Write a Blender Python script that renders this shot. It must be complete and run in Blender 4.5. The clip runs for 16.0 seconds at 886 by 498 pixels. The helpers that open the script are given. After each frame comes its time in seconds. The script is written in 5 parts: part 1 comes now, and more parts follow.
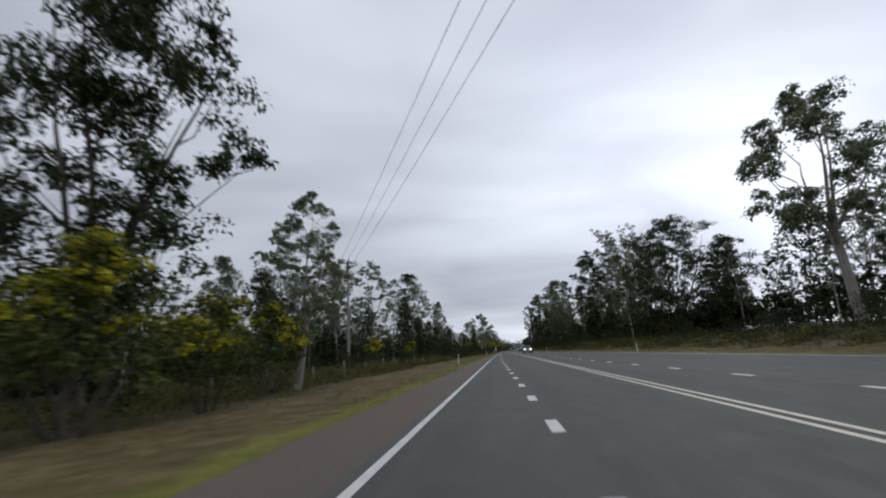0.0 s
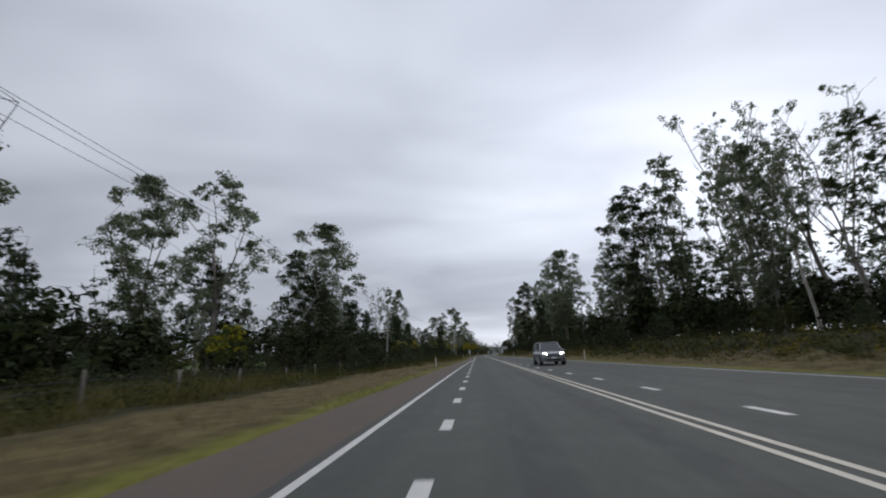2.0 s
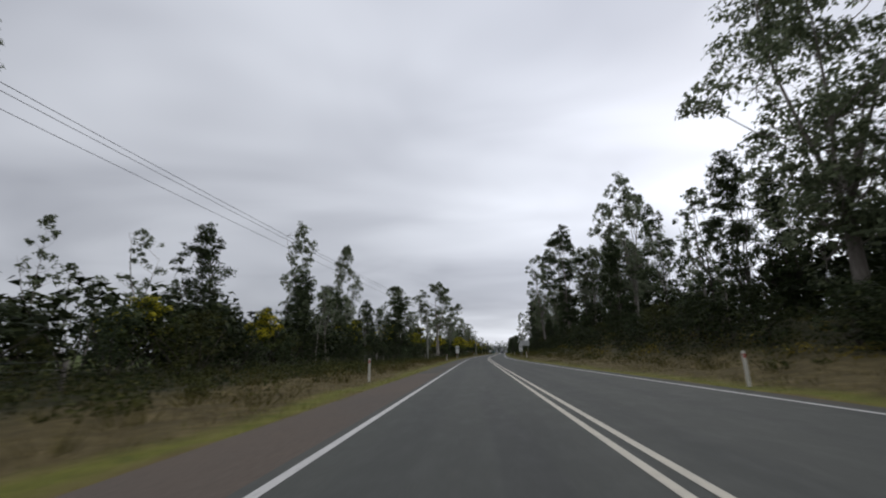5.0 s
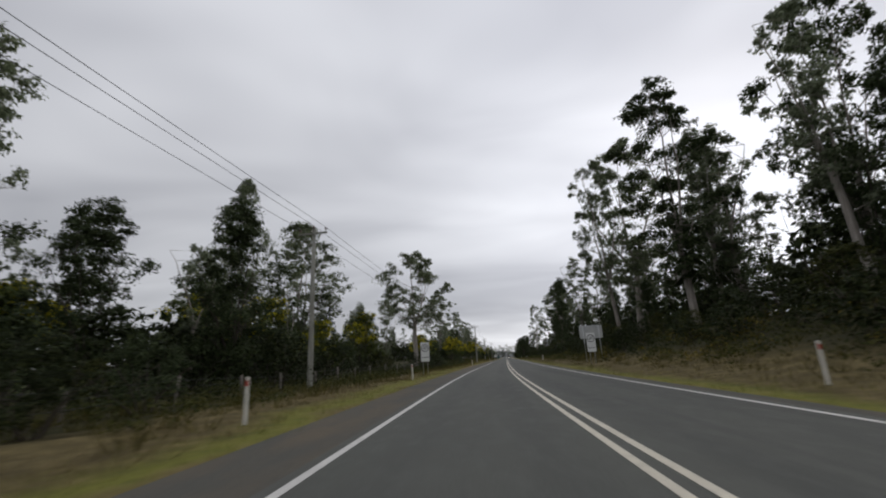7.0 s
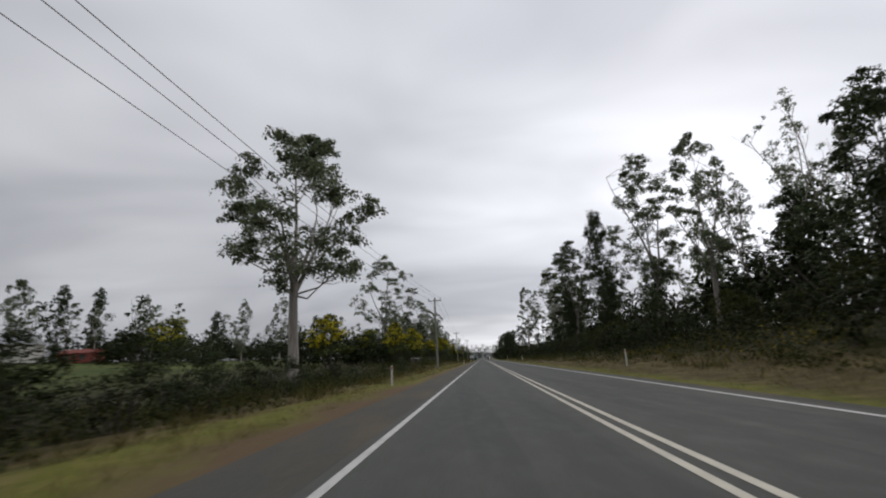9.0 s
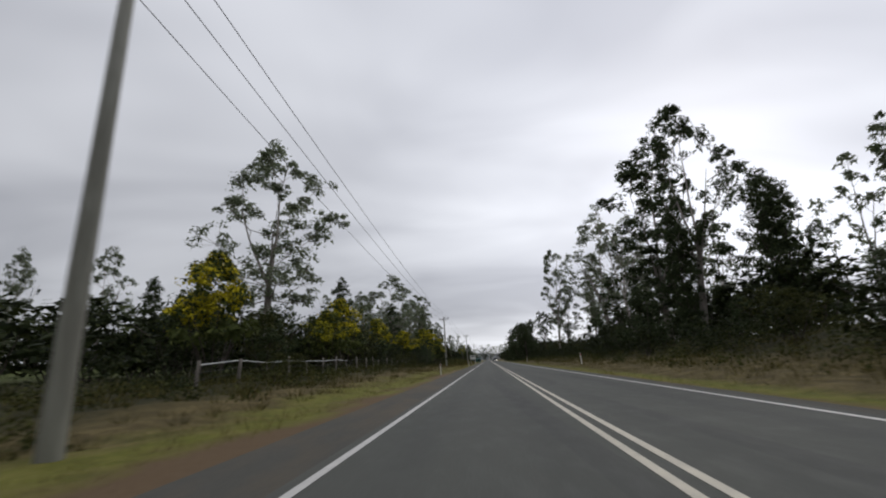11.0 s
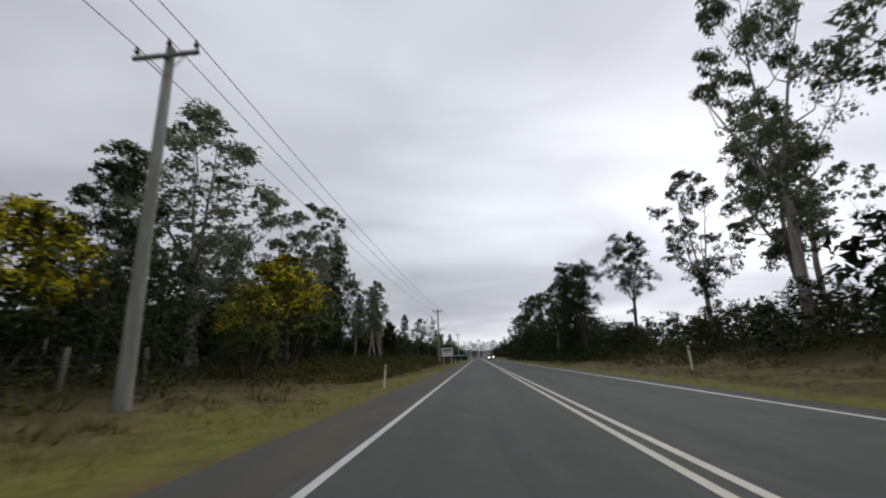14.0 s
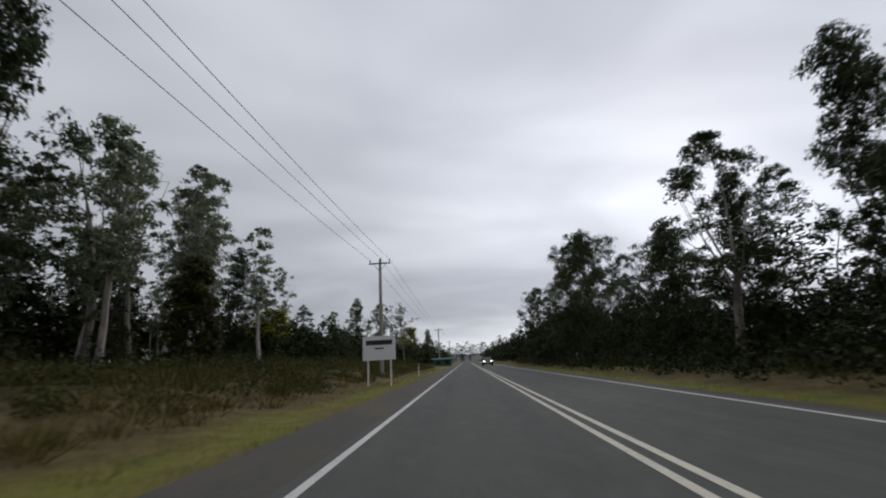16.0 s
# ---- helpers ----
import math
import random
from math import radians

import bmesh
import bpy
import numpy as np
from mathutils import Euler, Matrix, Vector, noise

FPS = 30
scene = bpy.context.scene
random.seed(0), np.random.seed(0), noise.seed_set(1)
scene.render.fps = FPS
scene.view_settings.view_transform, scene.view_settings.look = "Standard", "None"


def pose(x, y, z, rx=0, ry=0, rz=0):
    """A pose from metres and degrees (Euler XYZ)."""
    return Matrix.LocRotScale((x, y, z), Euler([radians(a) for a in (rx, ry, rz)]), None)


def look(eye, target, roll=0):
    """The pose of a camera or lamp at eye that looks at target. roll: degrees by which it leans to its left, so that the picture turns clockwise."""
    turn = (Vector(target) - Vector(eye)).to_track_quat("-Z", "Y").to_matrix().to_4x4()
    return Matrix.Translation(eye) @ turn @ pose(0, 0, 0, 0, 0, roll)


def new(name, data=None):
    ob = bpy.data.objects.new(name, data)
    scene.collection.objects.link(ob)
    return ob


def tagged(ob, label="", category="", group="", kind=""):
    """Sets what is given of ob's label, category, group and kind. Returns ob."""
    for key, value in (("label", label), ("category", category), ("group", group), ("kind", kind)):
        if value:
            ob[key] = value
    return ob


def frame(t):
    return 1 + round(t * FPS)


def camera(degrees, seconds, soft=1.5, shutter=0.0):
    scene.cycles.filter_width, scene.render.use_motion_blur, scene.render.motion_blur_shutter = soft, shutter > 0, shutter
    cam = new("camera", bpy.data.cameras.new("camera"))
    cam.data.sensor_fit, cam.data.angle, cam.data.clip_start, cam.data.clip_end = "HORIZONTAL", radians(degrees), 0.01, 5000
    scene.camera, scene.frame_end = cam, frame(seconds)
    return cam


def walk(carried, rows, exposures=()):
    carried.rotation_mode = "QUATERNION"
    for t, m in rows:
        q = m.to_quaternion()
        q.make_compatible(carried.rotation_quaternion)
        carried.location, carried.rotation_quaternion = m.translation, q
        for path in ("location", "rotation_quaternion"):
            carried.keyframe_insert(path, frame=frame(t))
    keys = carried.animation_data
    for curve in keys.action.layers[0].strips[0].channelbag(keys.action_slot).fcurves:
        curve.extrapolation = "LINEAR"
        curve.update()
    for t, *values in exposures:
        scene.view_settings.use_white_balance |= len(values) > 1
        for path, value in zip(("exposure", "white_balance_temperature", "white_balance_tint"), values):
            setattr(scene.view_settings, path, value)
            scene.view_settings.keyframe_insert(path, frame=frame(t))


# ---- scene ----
# the camera and its drive along the road
cam = camera(93.35, 16.0, 2.0, 0.15)
PATH = [
    (0, pose(-3.665, -58.047, 1.079, 104.090, 3.689, 7.565)),
    (0.5, pose(-3.727, -41.224, 1.079, 104.110, 3.576, 6.559)),
    (1, pose(-3.624, -24.685, 1.079, 104.044, 2.752, 5.813)),
    (1.5, pose(-3.379, -8.196, 1.079, 104.149, 2.517, 5.018)),
    (2, pose(-3.025, 8.164, 1.079, 104.231, 2.503, 4.468)),
    (2.5, pose(-2.625, 24.266, 1.079, 104.407, 2.504, 4.147)),
    (3, pose(-2.348, 39.995, 1.079, 104.493, 2.450, 3.912)),
    (3.5, pose(-2.152, 55.242, 1.079, 104.460, 1.881, 3.675)),
    (4, pose(-2.004, 70.378, 1.079, 104.016, 0.863, 3.542)),
    (4.75, pose(-1.733, 93.179, 1.079, 103.975, 1.114, 4.238)),
    (5.5, pose(-1.561, 116.136, 1.079, 104.380, 1.937, 4.921)),
    (6.5, pose(-1.481, 147.018, 1.079, 104.947, 2.757, 5.092)),
    (7, pose(-1.434, 162.547, 1.079, 104.921, 3.051, 4.770)),
    (7.5, pose(-1.317, 177.842, 1.079, 104.922, 2.398, 4.108)),
    (8, pose(-0.899, 192.727, 1.079, 104.722, 2.328, 3.174)),
    (8.5, pose(-0.217, 207.320, 1.079, 104.709, 2.736, 2.467)),
    (9, pose(0.524, 221.716, 1.079, 104.906, 3.113, 1.585)),
    (9.8, pose(2.043, 244.415, 1.079, 105.073, 3.240, 1.025)),
    (10.6, pose(3.652, 266.678, 1.079, 105.126, 3.281, 1.613)),
    (11.5, pose(5.233, 291.236, 1.079, 105.138, 3.490, 2.897)),
    (12, pose(6.008, 304.708, 1.079, 105.137, 3.520, 2.614)),
    (12.5, pose(6.763, 318.038, 1.079, 105.047, 3.680, 2.249)),
    (13, pose(7.551, 331.086, 1.079, 105.042, 3.439, 1.796)),
    (13.5, pose(8.298, 343.537, 1.079, 104.890, 3.233, 1.370)),
    (14, pose(8.983, 355.273, 1.079, 104.678, 2.726, 0.973)),
    (14.5, pose(9.696, 366.586, 1.079, 104.706, 2.900, 0.709)),
    (15, pose(10.401, 377.712, 1.079, 105.013, 3.058, 0.245)),
    (15.5, pose(11.097, 388.674, 1.079, 105.025, 3.250, -0.086)),
    (16, pose(11.796, 399.430, 1.079, 105.086, 3.227, -0.572)),
]
walk(cam, PATH, [(0, 0, 6250, 10), (4, 0, 6300, 10), (6.5, 0, 6700, 10), (9, 0, 6700, 10), (11.5, 0, 6600, 10), (14, 0, 6550, 10), (15.2, -0.12, 6500, 10), (16, -0.15, 6500, 10)])

# ---- world, sun, exposure ----
world = bpy.data.worlds.new("overcast")
scene.world = world
world.use_nodes = True
wn, wl = world.node_tree.nodes, world.node_tree.links
wn.clear()


def wnode(kind, **kw):
    n = wn.new(kind)
    for k, v in kw.items():
        n.inputs[k].default_value = v
    return n


def wmath(op, a, b=None, c=None):
    n = wn.new("ShaderNodeMath")
    n.operation = op
    for i, v in enumerate((a, b, c)):
        if v is None:
            continue
        if isinstance(v, (int, float)):
            n.inputs[i].default_value = v
        else:
            wl.new(v, n.inputs[i])
    return n.outputs[0]


SUN_EL, SUN_AZ = radians(28), radians(34)
THIN = (math.sin(radians(34)) * math.cos(radians(13)), math.cos(radians(34)) * math.cos(radians(13)), math.sin(radians(13)))
sky = wn.new("ShaderNodeTexSky")
sky.sky_type = "NISHITA"
sky.sun_disc = False
sky.sun_elevation, sky.sun_rotation = SUN_EL, SUN_AZ
coords = wn.new("ShaderNodeTexCoord")
split = wn.new("ShaderNodeSeparateXYZ")
wl.new(coords.outputs["Generated"], split.inputs[0])
up = wmath("MAXIMUM", split.outputs[2], 0.0)
den = wmath("ADD", up, 0.2)
deck = wn.new("ShaderNodeCombineXYZ")
wl.new(wmath("DIVIDE", split.outputs[0], den), deck.inputs[0])
wl.new(wmath("DIVIDE", split.outputs[1], den), deck.inputs[1])
mapped = wn.new("ShaderNodeMapping")
mapped.inputs["Rotation"].default_value = (0, 0, radians(-28))
mapped.inputs["Scale"].default_value = (0.7, 1.1, 1.0)
wl.new(deck.outputs[0], mapped.inputs[0])
big = wnode("ShaderNodeTexNoise", Scale=0.55, Detail=3.0, Roughness=0.5, Distortion=0.5)
wl.new(mapped.outputs[0], big.inputs["Vector"])
fine = wnode("ShaderNodeTexNoise", Scale=1.5, Detail=3.0, Roughness=0.45, Distortion=0.8)
wl.new(mapped.outputs[0], fine.inputs["Vector"])
cloud = wmath("ADD", wmath("MULTIPLY", big.outputs[0], 0.75), wmath("MULTIPLY", fine.outputs[0], 0.25))
ramp = wn.new("ShaderNodeValToRGB")
ramp.color_ramp.elements[0].position, ramp.color_ramp.elements[0].color = 0.38, (0.42, 0.438, 0.495, 1)
ramp.color_ramp.elements[1].position, ramp.color_ramp.elements[1].color = 0.63, (0.80, 0.83, 0.90, 1)
wl.new(cloud, ramp.inputs[0])
# thinner cloud towards the sun's side and overhead
sunward = wn.new("ShaderNodeVectorMath")
sunward.operation = "DOT_PRODUCT"
wl.new(coords.outputs["Generated"], sunward.inputs[0])
sunward.inputs[1].default_value = THIN
glow = wmath("POWER", wmath("MAXIMUM", sunward.outputs["Value"], 0.0), 5.0)
zen = wmath("POWER", up, 1.6)
side = wmath("MULTIPLY", split.outputs[0], 0.10)
gain = wmath("ADD", wmath("ADD", wmath("ADD", 0.78, side), wmath("MULTIPLY", glow, 0.78)), wmath("MULTIPLY", zen, 0.72))
tinted = wn.new("ShaderNodeVectorMath")
tinted.operation = "SCALE"
wl.new(ramp.outputs[0], tinted.inputs[0])
wl.new(gain, tinted.inputs["Scale"])
bg_cloud = wn.new("ShaderNodeBackground")
wl.new(tinted.outputs[0], bg_cloud.inputs[0])
bg_cloud.inputs[1].default_value = 1.0
bg_sky = wn.new("ShaderNodeBackground")
wl.new(sky.outputs[0], bg_sky.inputs[0])
bg_sky.inputs[1].default_value = 0.05
both = wn.new("ShaderNodeMixShader")
both.inputs[0].default_value = 0.93
wl.new(bg_sky.outputs[0], both.inputs[1])
wl.new(bg_cloud.outputs[0], both.inputs[2])
wout = wn.new("ShaderNodeOutputWorld")
wl.new(both.outputs[0], wout.inputs[0])

sun = new("sun", bpy.data.lights.new("sun", "SUN"))
sun.data.energy, sun.data.angle, sun.data.color = 0.5, radians(25), (1.0, 0.97, 0.93)
sun.matrix_world = look((0, 0, 100), (-100 * math.sin(SUN_AZ) * math.cos(SUN_EL), -100 * math.cos(SUN_AZ) * math.cos(SUN_EL), 100 - 100 * math.sin(SUN_EL)))

# ---- materials ----


class Mat:
    """A node material with a Principled shader, built in short steps."""

    def __init__(self, name, rough=0.8, metal=0.0, spec=0.5):
        self.m = bpy.data.materials.new(name)
        self.m.use_nodes = True
        self.n, self.l = self.m.node_tree.nodes, self.m.node_tree.links
        self.p = self.n["Principled BSDF"]
        self.p.inputs["Roughness"].default_value = rough
        self.p.inputs["Metallic"].default_value = metal
        self.p.inputs["Specular IOR Level"].default_value = spec
        self.tc = self.n.new("ShaderNodeTexCoord")

    def noise(self, scale, detail=5.0, rough=0.6, stretch=(1, 1, 1), space="Object", dist=0.0):
        mp = self.n.new("ShaderNodeMapping")
        mp.inputs["Scale"].default_value = stretch
        self.l.new(self.tc.outputs[space], mp.inputs[0])
        t = self.n.new("ShaderNodeTexNoise")
        t.inputs["Scale"].default_value, t.inputs["Detail"].default_value = scale, detail
        t.inputs["Roughness"].default_value, t.inputs["Distortion"].default_value = rough, dist
        self.l.new(mp.outputs[0], t.inputs["Vector"])
        return t.outputs["Fac"]

    def ramp(self, fac, *stops):
        r = self.n.new("ShaderNodeValToRGB")
        while len(r.color_ramp.elements) < len(stops):
            r.color_ramp.elements.new(0.5)
        for e, (pos, col) in zip(r.color_ramp.elements, stops):
            e.position, e.color = pos, (*col, 1) if len(col) == 3 else col
        self.l.new(fac, r.inputs[0])
        return r.outputs[0]

    def grey(self, fac, a, b, lo=0.0, hi=1.0):
        n = self.n.new("ShaderNodeMapRange")
        for k, v in (("From Min", a), ("From Max", b), ("To Min", lo), ("To Max", hi)):
            n.inputs[k].default_value = v
        self.l.new(fac, n.inputs["Value"])
        return n.outputs[0]

    def mix(self, fac, a, b, blend="MIX"):
        n = self.n.new("ShaderNodeMix")
        n.data_type, n.blend_type = "RGBA", blend
        for i, v in ((0, fac), (6, a), (7, b)):
            if isinstance(v, (int, float)):
                n.inputs[i].default_value = v
            elif isinstance(v, tuple):
                n.inputs[i].default_value = (*v, 1)
            else:
                self.l.new(v, n.inputs[i])
        return n.outputs[2]

    def calc(self, op, a, b=0.0):
        n = self.n.new("ShaderNodeMath")
        n.operation = op
        for i, v in enumerate((a, b)):
            if isinstance(v, (int, float)):
                n.inputs[i].default_value = v
            else:
                self.l.new(v, n.inputs[i])
        return n.outputs[0]

    def attr(self, name):
        n = self.n.new("ShaderNodeAttribute")
        n.attribute_name = name
        return n.outputs["Fac"]

    def island(self):
        return self.n.new("ShaderNodeNewGeometry").outputs["Random Per Island"]

    def each(self):
        return self.n.new("ShaderNodeObjectInfo").outputs["Random"]

    def colour(self, c):
        if isinstance(c, tuple):
            self.p.inputs["Base Color"].default_value = (*c, 1)
        else:
            self.l.new(c, self.p.inputs["Base Color"])
        return self

    def bump(self, fac, strength=0.3, depth=0.02):
        b = self.n.new("ShaderNodeBump")
        b.inputs["Strength"].default_value, b.inputs["Distance"].default_value = strength, depth
        self.l.new(fac, b.inputs["Height"])
        self.l.new(b.outputs[0], self.p.inputs["Normal"])
        return self

    def rough(self, fac):
        self.l.new(fac, self.p.inputs["Roughness"])
        return self

    def leafy(self, share=0.3):
        """Lets light through thin leaves."""
        t = self.n.new("ShaderNodeBsdfTranslucent")
        src = self.p.inputs["Base Color"]
        if src.links:
            self.l.new(src.links[0].from_socket, t.inputs[0])
        else:
            t.inputs[0].default_value = src.default_value
        mx = self.n.new("ShaderNodeMixShader")
        mx.inputs[0].default_value = share
        self.l.new(self.p.outputs[0], mx.inputs[1])
        self.l.new(t.outputs[0], mx.inputs[2])
        self.l.new(mx.outputs[0], self.n["Material Output"].inputs[0])
        return self


def plain(name, col, rough=0.6, metal=0.0, vary=0.25, scale=3.0):
    m = Mat(name, rough, metal)
    dark = tuple(c * (1 - vary) for c in col)
    light = tuple(min(1, c * (1 + vary)) for c in col)
    n = m.noise(scale)
    m.colour(m.ramp(n, (0.3, dark), (0.7, light)))
    m.bump(m.noise(scale * 9), 0.15, 0.01)
    return m.m


def asphalt_mat():
    m = Mat("asphalt", 0.8, spec=0.2)
    grit = m.noise(38, 3, 0.7)
    blot = m.noise(0.35, 5, 0.6, (1, 0.25, 1))
    fine_ = m.noise(3.0, 5, 0.65, (1, 0.4, 1))
    c = m.ramp(grit, (0.25, (0.059, 0.061, 0.052)), (0.55, (0.088, 0.090, 0.079)), (0.85, (0.151, 0.149, 0.132)))
    c = m.mix(m.grey(blot, 0.35, 0.7, 0, 0.55), c, (0.059, 0.061, 0.056))
    c = m.mix(m.grey(fine_, 0.55, 0.75, 0, 0.35), c, (0.136, 0.132, 0.122))
    # wheel paths, polished darker along each lane
    w = m.calc("ABSOLUTE", m.calc("SINE", m.calc("MULTIPLY", m.calc("ADD", m.attr("lane"), -0.0), math.pi / 1.75)))
    c = m.mix(m.calc("MULTIPLY", m.grey(w, 0.72, 1.0, 0, 0.4), m.grey(blot, 0.3, 0.6, 0.4, 1)), c, (0.054, 0.056, 0.052))
    # seams, patches and the odd oil stain
    seam = m.noise(0.16, 2, 0.4, (6, 0.15, 1))
    c = m.mix(m.grey(seam, 0.60, 0.63, 0, 0.35), c, (0.051, 0.051, 0.050))
    m.colour(c)
    m.rough(m.grey(fine_, 0.3, 0.7, 0.7, 0.9))
    return m.bump(grit, 0.5, 0.006).m


def shoulder_mat():
    m = Mat("gravel shoulder", 0.95, spec=0.2)
    grit = m.noise(26, 4, 0.75)
    blot = m.noise(0.5, 5, 0.6, (1, 0.35, 1))
    c = m.ramp(grit, (0.25, (0.083, 0.066, 0.053)), (0.6, (0.140, 0.111, 0.088)), (0.85, (0.234, 0.194, 0.156)))
    c = m.mix(m.grey(blot, 0.4, 0.7, 0, 0.6), c, (0.096, 0.085, 0.075))
    return m.colour(c).bump(grit, 0.7, 0.012).m


def paint_mat(name, col):
    m = Mat(name, 0.6)
    worn = m.noise(9, 6, 0.75)
    long_ = m.noise(0.8, 4, 0.6)
    c = m.ramp(m.noise(2.5, 4), (0.3, tuple(v * 0.78 for v in col)), (0.7, col))
    chip = m.calc("MULTIPLY", m.grey(worn, 0.55, 0.66, 0, 0.75), m.grey(long_, 0.35, 0.65, 0.2, 1))
    return m.colour(m.mix(chip, c, (0.09, 0.09, 0.088))).bump(worn, 0.2, 0.004).m


def ground_mat():
    m = Mat("roadside soil and turf", 0.95, spec=0.15)
    off = m.attr("off")  # metres from the seal's edge, to either side
    wob = m.noise(0.22, 5, 0.65)
    patch = m.noise(1.3, 5, 0.7)
    grit = m.noise(11, 5, 0.75)
    d = m.calc("ADD", m.attr("dry"), m.calc("MULTIPLY", m.calc("SUBTRACT", wob, 0.5), 3.2))
    gravel = m.ramp(grit, (0.3, (0.120, 0.078, 0.045)), (0.7, (0.225, 0.152, 0.088)))
    turf = m.ramp(patch, (0.25, (0.102, 0.118, 0.020)), (0.5, (0.186, 0.186, 0.035)), (0.75, (0.258, 0.224, 0.068)))
    straw = m.ramp(patch, (0.25, (0.060, 0.048, 0.021)), (0.5, (0.130, 0.101, 0.043)), (0.8, (0.258, 0.198, 0.090)))
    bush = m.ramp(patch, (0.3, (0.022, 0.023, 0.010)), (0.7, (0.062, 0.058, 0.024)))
    far = m.ramp(m.noise(0.05, 5, 0.6), (0.3, (0.060, 0.085, 0.022)), (0.7, (0.120, 0.140, 0.040)))
    c = m.mix(m.grey(d, -0.3, 0.5), gravel, turf)
    c = m.mix(m.grey(d, 0.7, 1.7), c, straw)
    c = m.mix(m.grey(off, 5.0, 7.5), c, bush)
    c = m.mix(m.grey(off, 30, 55), c, far)
    c = m.mix(m.grey(grit, 0.3, 0.75, 0, 0.45), c, (0.035, 0.030, 0.018))
    return m.colour(c).bump(m.calc("ADD", patch, m.calc("MULTIPLY", grit, 0.5)), 0.8, 0.12).m


def leaf_mat(name, a, b, c, share=0.3, rough=0.65):
    m = Mat(name, rough, spec=0.1)
    i = m.island()
    col = m.ramp(i, (0.0, a), (0.2, tuple(0.5 * (p + q) for p, q in zip(a, b))), (0.7, b), (1.0, c))
    tone = m.grey(m.each(), 0, 1, 0.0, 0.3)
    col = m.mix(tone, col, tuple(0.55 * v for v in b))
    return m.colour(col).leafy(share).m


def bark_mat(name, pale, dark):
    m = Mat(name, 0.85, spec=0.25)
    strip = m.noise(2.2, 6, 0.65, (3.2, 3.2, 0.35), dist=0.5)
    blot = m.noise(0.5, 4, 0.55, (1, 1, 0.3))
    c = m.ramp(strip, (0.3, dark), (0.5, tuple(0.5 * (p + q) for p, q in zip(pale, dark))), (0.66, pale))
    c = m.mix(m.grey(blot, 0.45, 0.65, 0, 0.6), c, tuple(0.62 * v for v in dark))
    c = m.mix(m.grey(m.each(), 0, 1, 0, 0.35), c, tuple(0.7 * v for v in dark))
    return m.colour(c).bump(strip, 0.6, 0.04).m


M_ASPHALT, M_SHOULDER = asphalt_mat(), shoulder_mat()


def dusty_seal():
    m = Mat("dusty seal", 0.9, spec=0.2)
    grit = m.noise(30, 4, 0.75)
    blot = m.noise(0.6, 5, 0.65, (1, 0.35, 1))
    c = m.ramp(grit, (0.25, (0.054, 0.052, 0.045)), (0.6, (0.085, 0.082, 0.070)), (0.85, (0.152, 0.142, 0.120)))
    return m.colour(m.mix(m.grey(blot, 0.45, 0.72, 0, 0.6), c, (0.146, 0.106, 0.066))).bump(grit, 0.6, 0.01).m


M_SEAL = dusty_seal()
M_WHITE = paint_mat("road paint", (0.62, 0.60, 0.56))
M_CREAM = paint_mat("dirty centre line paint", (0.58, 0.53, 0.42))
M_GROUND = ground_mat()
M_GUM = leaf_mat("gum leaves", (0.080, 0.098, 0.054), (0.165, 0.195, 0.111), (0.280, 0.310, 0.187), 0.5)
M_GUM_PALE = leaf_mat("dusty gum leaves", (0.105, 0.125, 0.079), (0.205, 0.238, 0.149), (0.330, 0.360, 0.239), 0.5)
M_DENSE = leaf_mat("dark foliage", (0.021, 0.030, 0.013), (0.052, 0.070, 0.030), (0.102, 0.127, 0.056), 0.32)
# understorey shade is put into this base colour, hence the near-black leaves
M_BUSH_SHADED = leaf_mat("shade-darkened tea-tree foliage", (0.008, 0.012, 0.004), (0.026, 0.036, 0.011), (0.068, 0.080, 0.025), 0.15)
M_OLIVE = leaf_mat("wattle leaves", (0.038, 0.052, 0.014), (0.088, 0.108, 0.030), (0.180, 0.200, 0.058))
M_BUDS = leaf_mat("half-open wattle blossom", (0.260, 0.240, 0.015), (0.470, 0.420, 0.022), (0.660, 0.580, 0.045), 0.25, 0.7)
M_BLOSSOM = leaf_mat("wattle blossom", (0.36, 0.30, 0.014), (0.62, 0.52, 0.022), (0.80, 0.68, 0.05), 0.25, 0.7)
M_CYPRESS = leaf_mat("cypress foliage", (0.016, 0.017, 0.004), (0.037, 0.037, 0.009), (0.084, 0.079, 0.017), 0.12)
M_SEDGE = leaf_mat("golden sedge", (0.080, 0.076, 0.022), (0.150, 0.132, 0.045), (0.260, 0.220, 0.085), 0.25, 0.8)
M_BRACKEN = leaf_mat("bracken and sedge", (0.038, 0.034, 0.010), (0.095, 0.085, 0.024), (0.200, 0.165, 0.053), 0.18, 0.8)
M_HEATH = leaf_mat("heath", (0.022, 0.027, 0.008), (0.056, 0.062, 0.018), (0.113, 0.112, 0.033), 0.18, 0.8)
M_GORSE = leaf_mat("orange bracken", (0.070, 0.060, 0.013), (0.170, 0.132, 0.026), (0.320, 0.260, 0.042), 0.25, 0.7)
M_GRASS = leaf_mat("verge grass", (0.082, 0.092, 0.022), (0.175, 0.175, 0.042), (0.300, 0.272, 0.085), 0.3, 0.7)
M_DRY = leaf_mat("dry straw", (0.085, 0.064, 0.030), (0.170, 0.132, 0.062), (0.280, 0.225, 0.120), 0.3, 0.8)
M_BARK = bark_mat("gum bark", (0.43, 0.39, 0.35), (0.165, 0.140, 0.120))
M_BARK_PALE = bark_mat("pale gum bark", (0.52, 0.48, 0.43), (0.230, 0.200, 0.172))
M_BARK_DARK = bark_mat("dark bark", (0.130, 0.108, 0.090), (0.045, 0.036, 0.030))
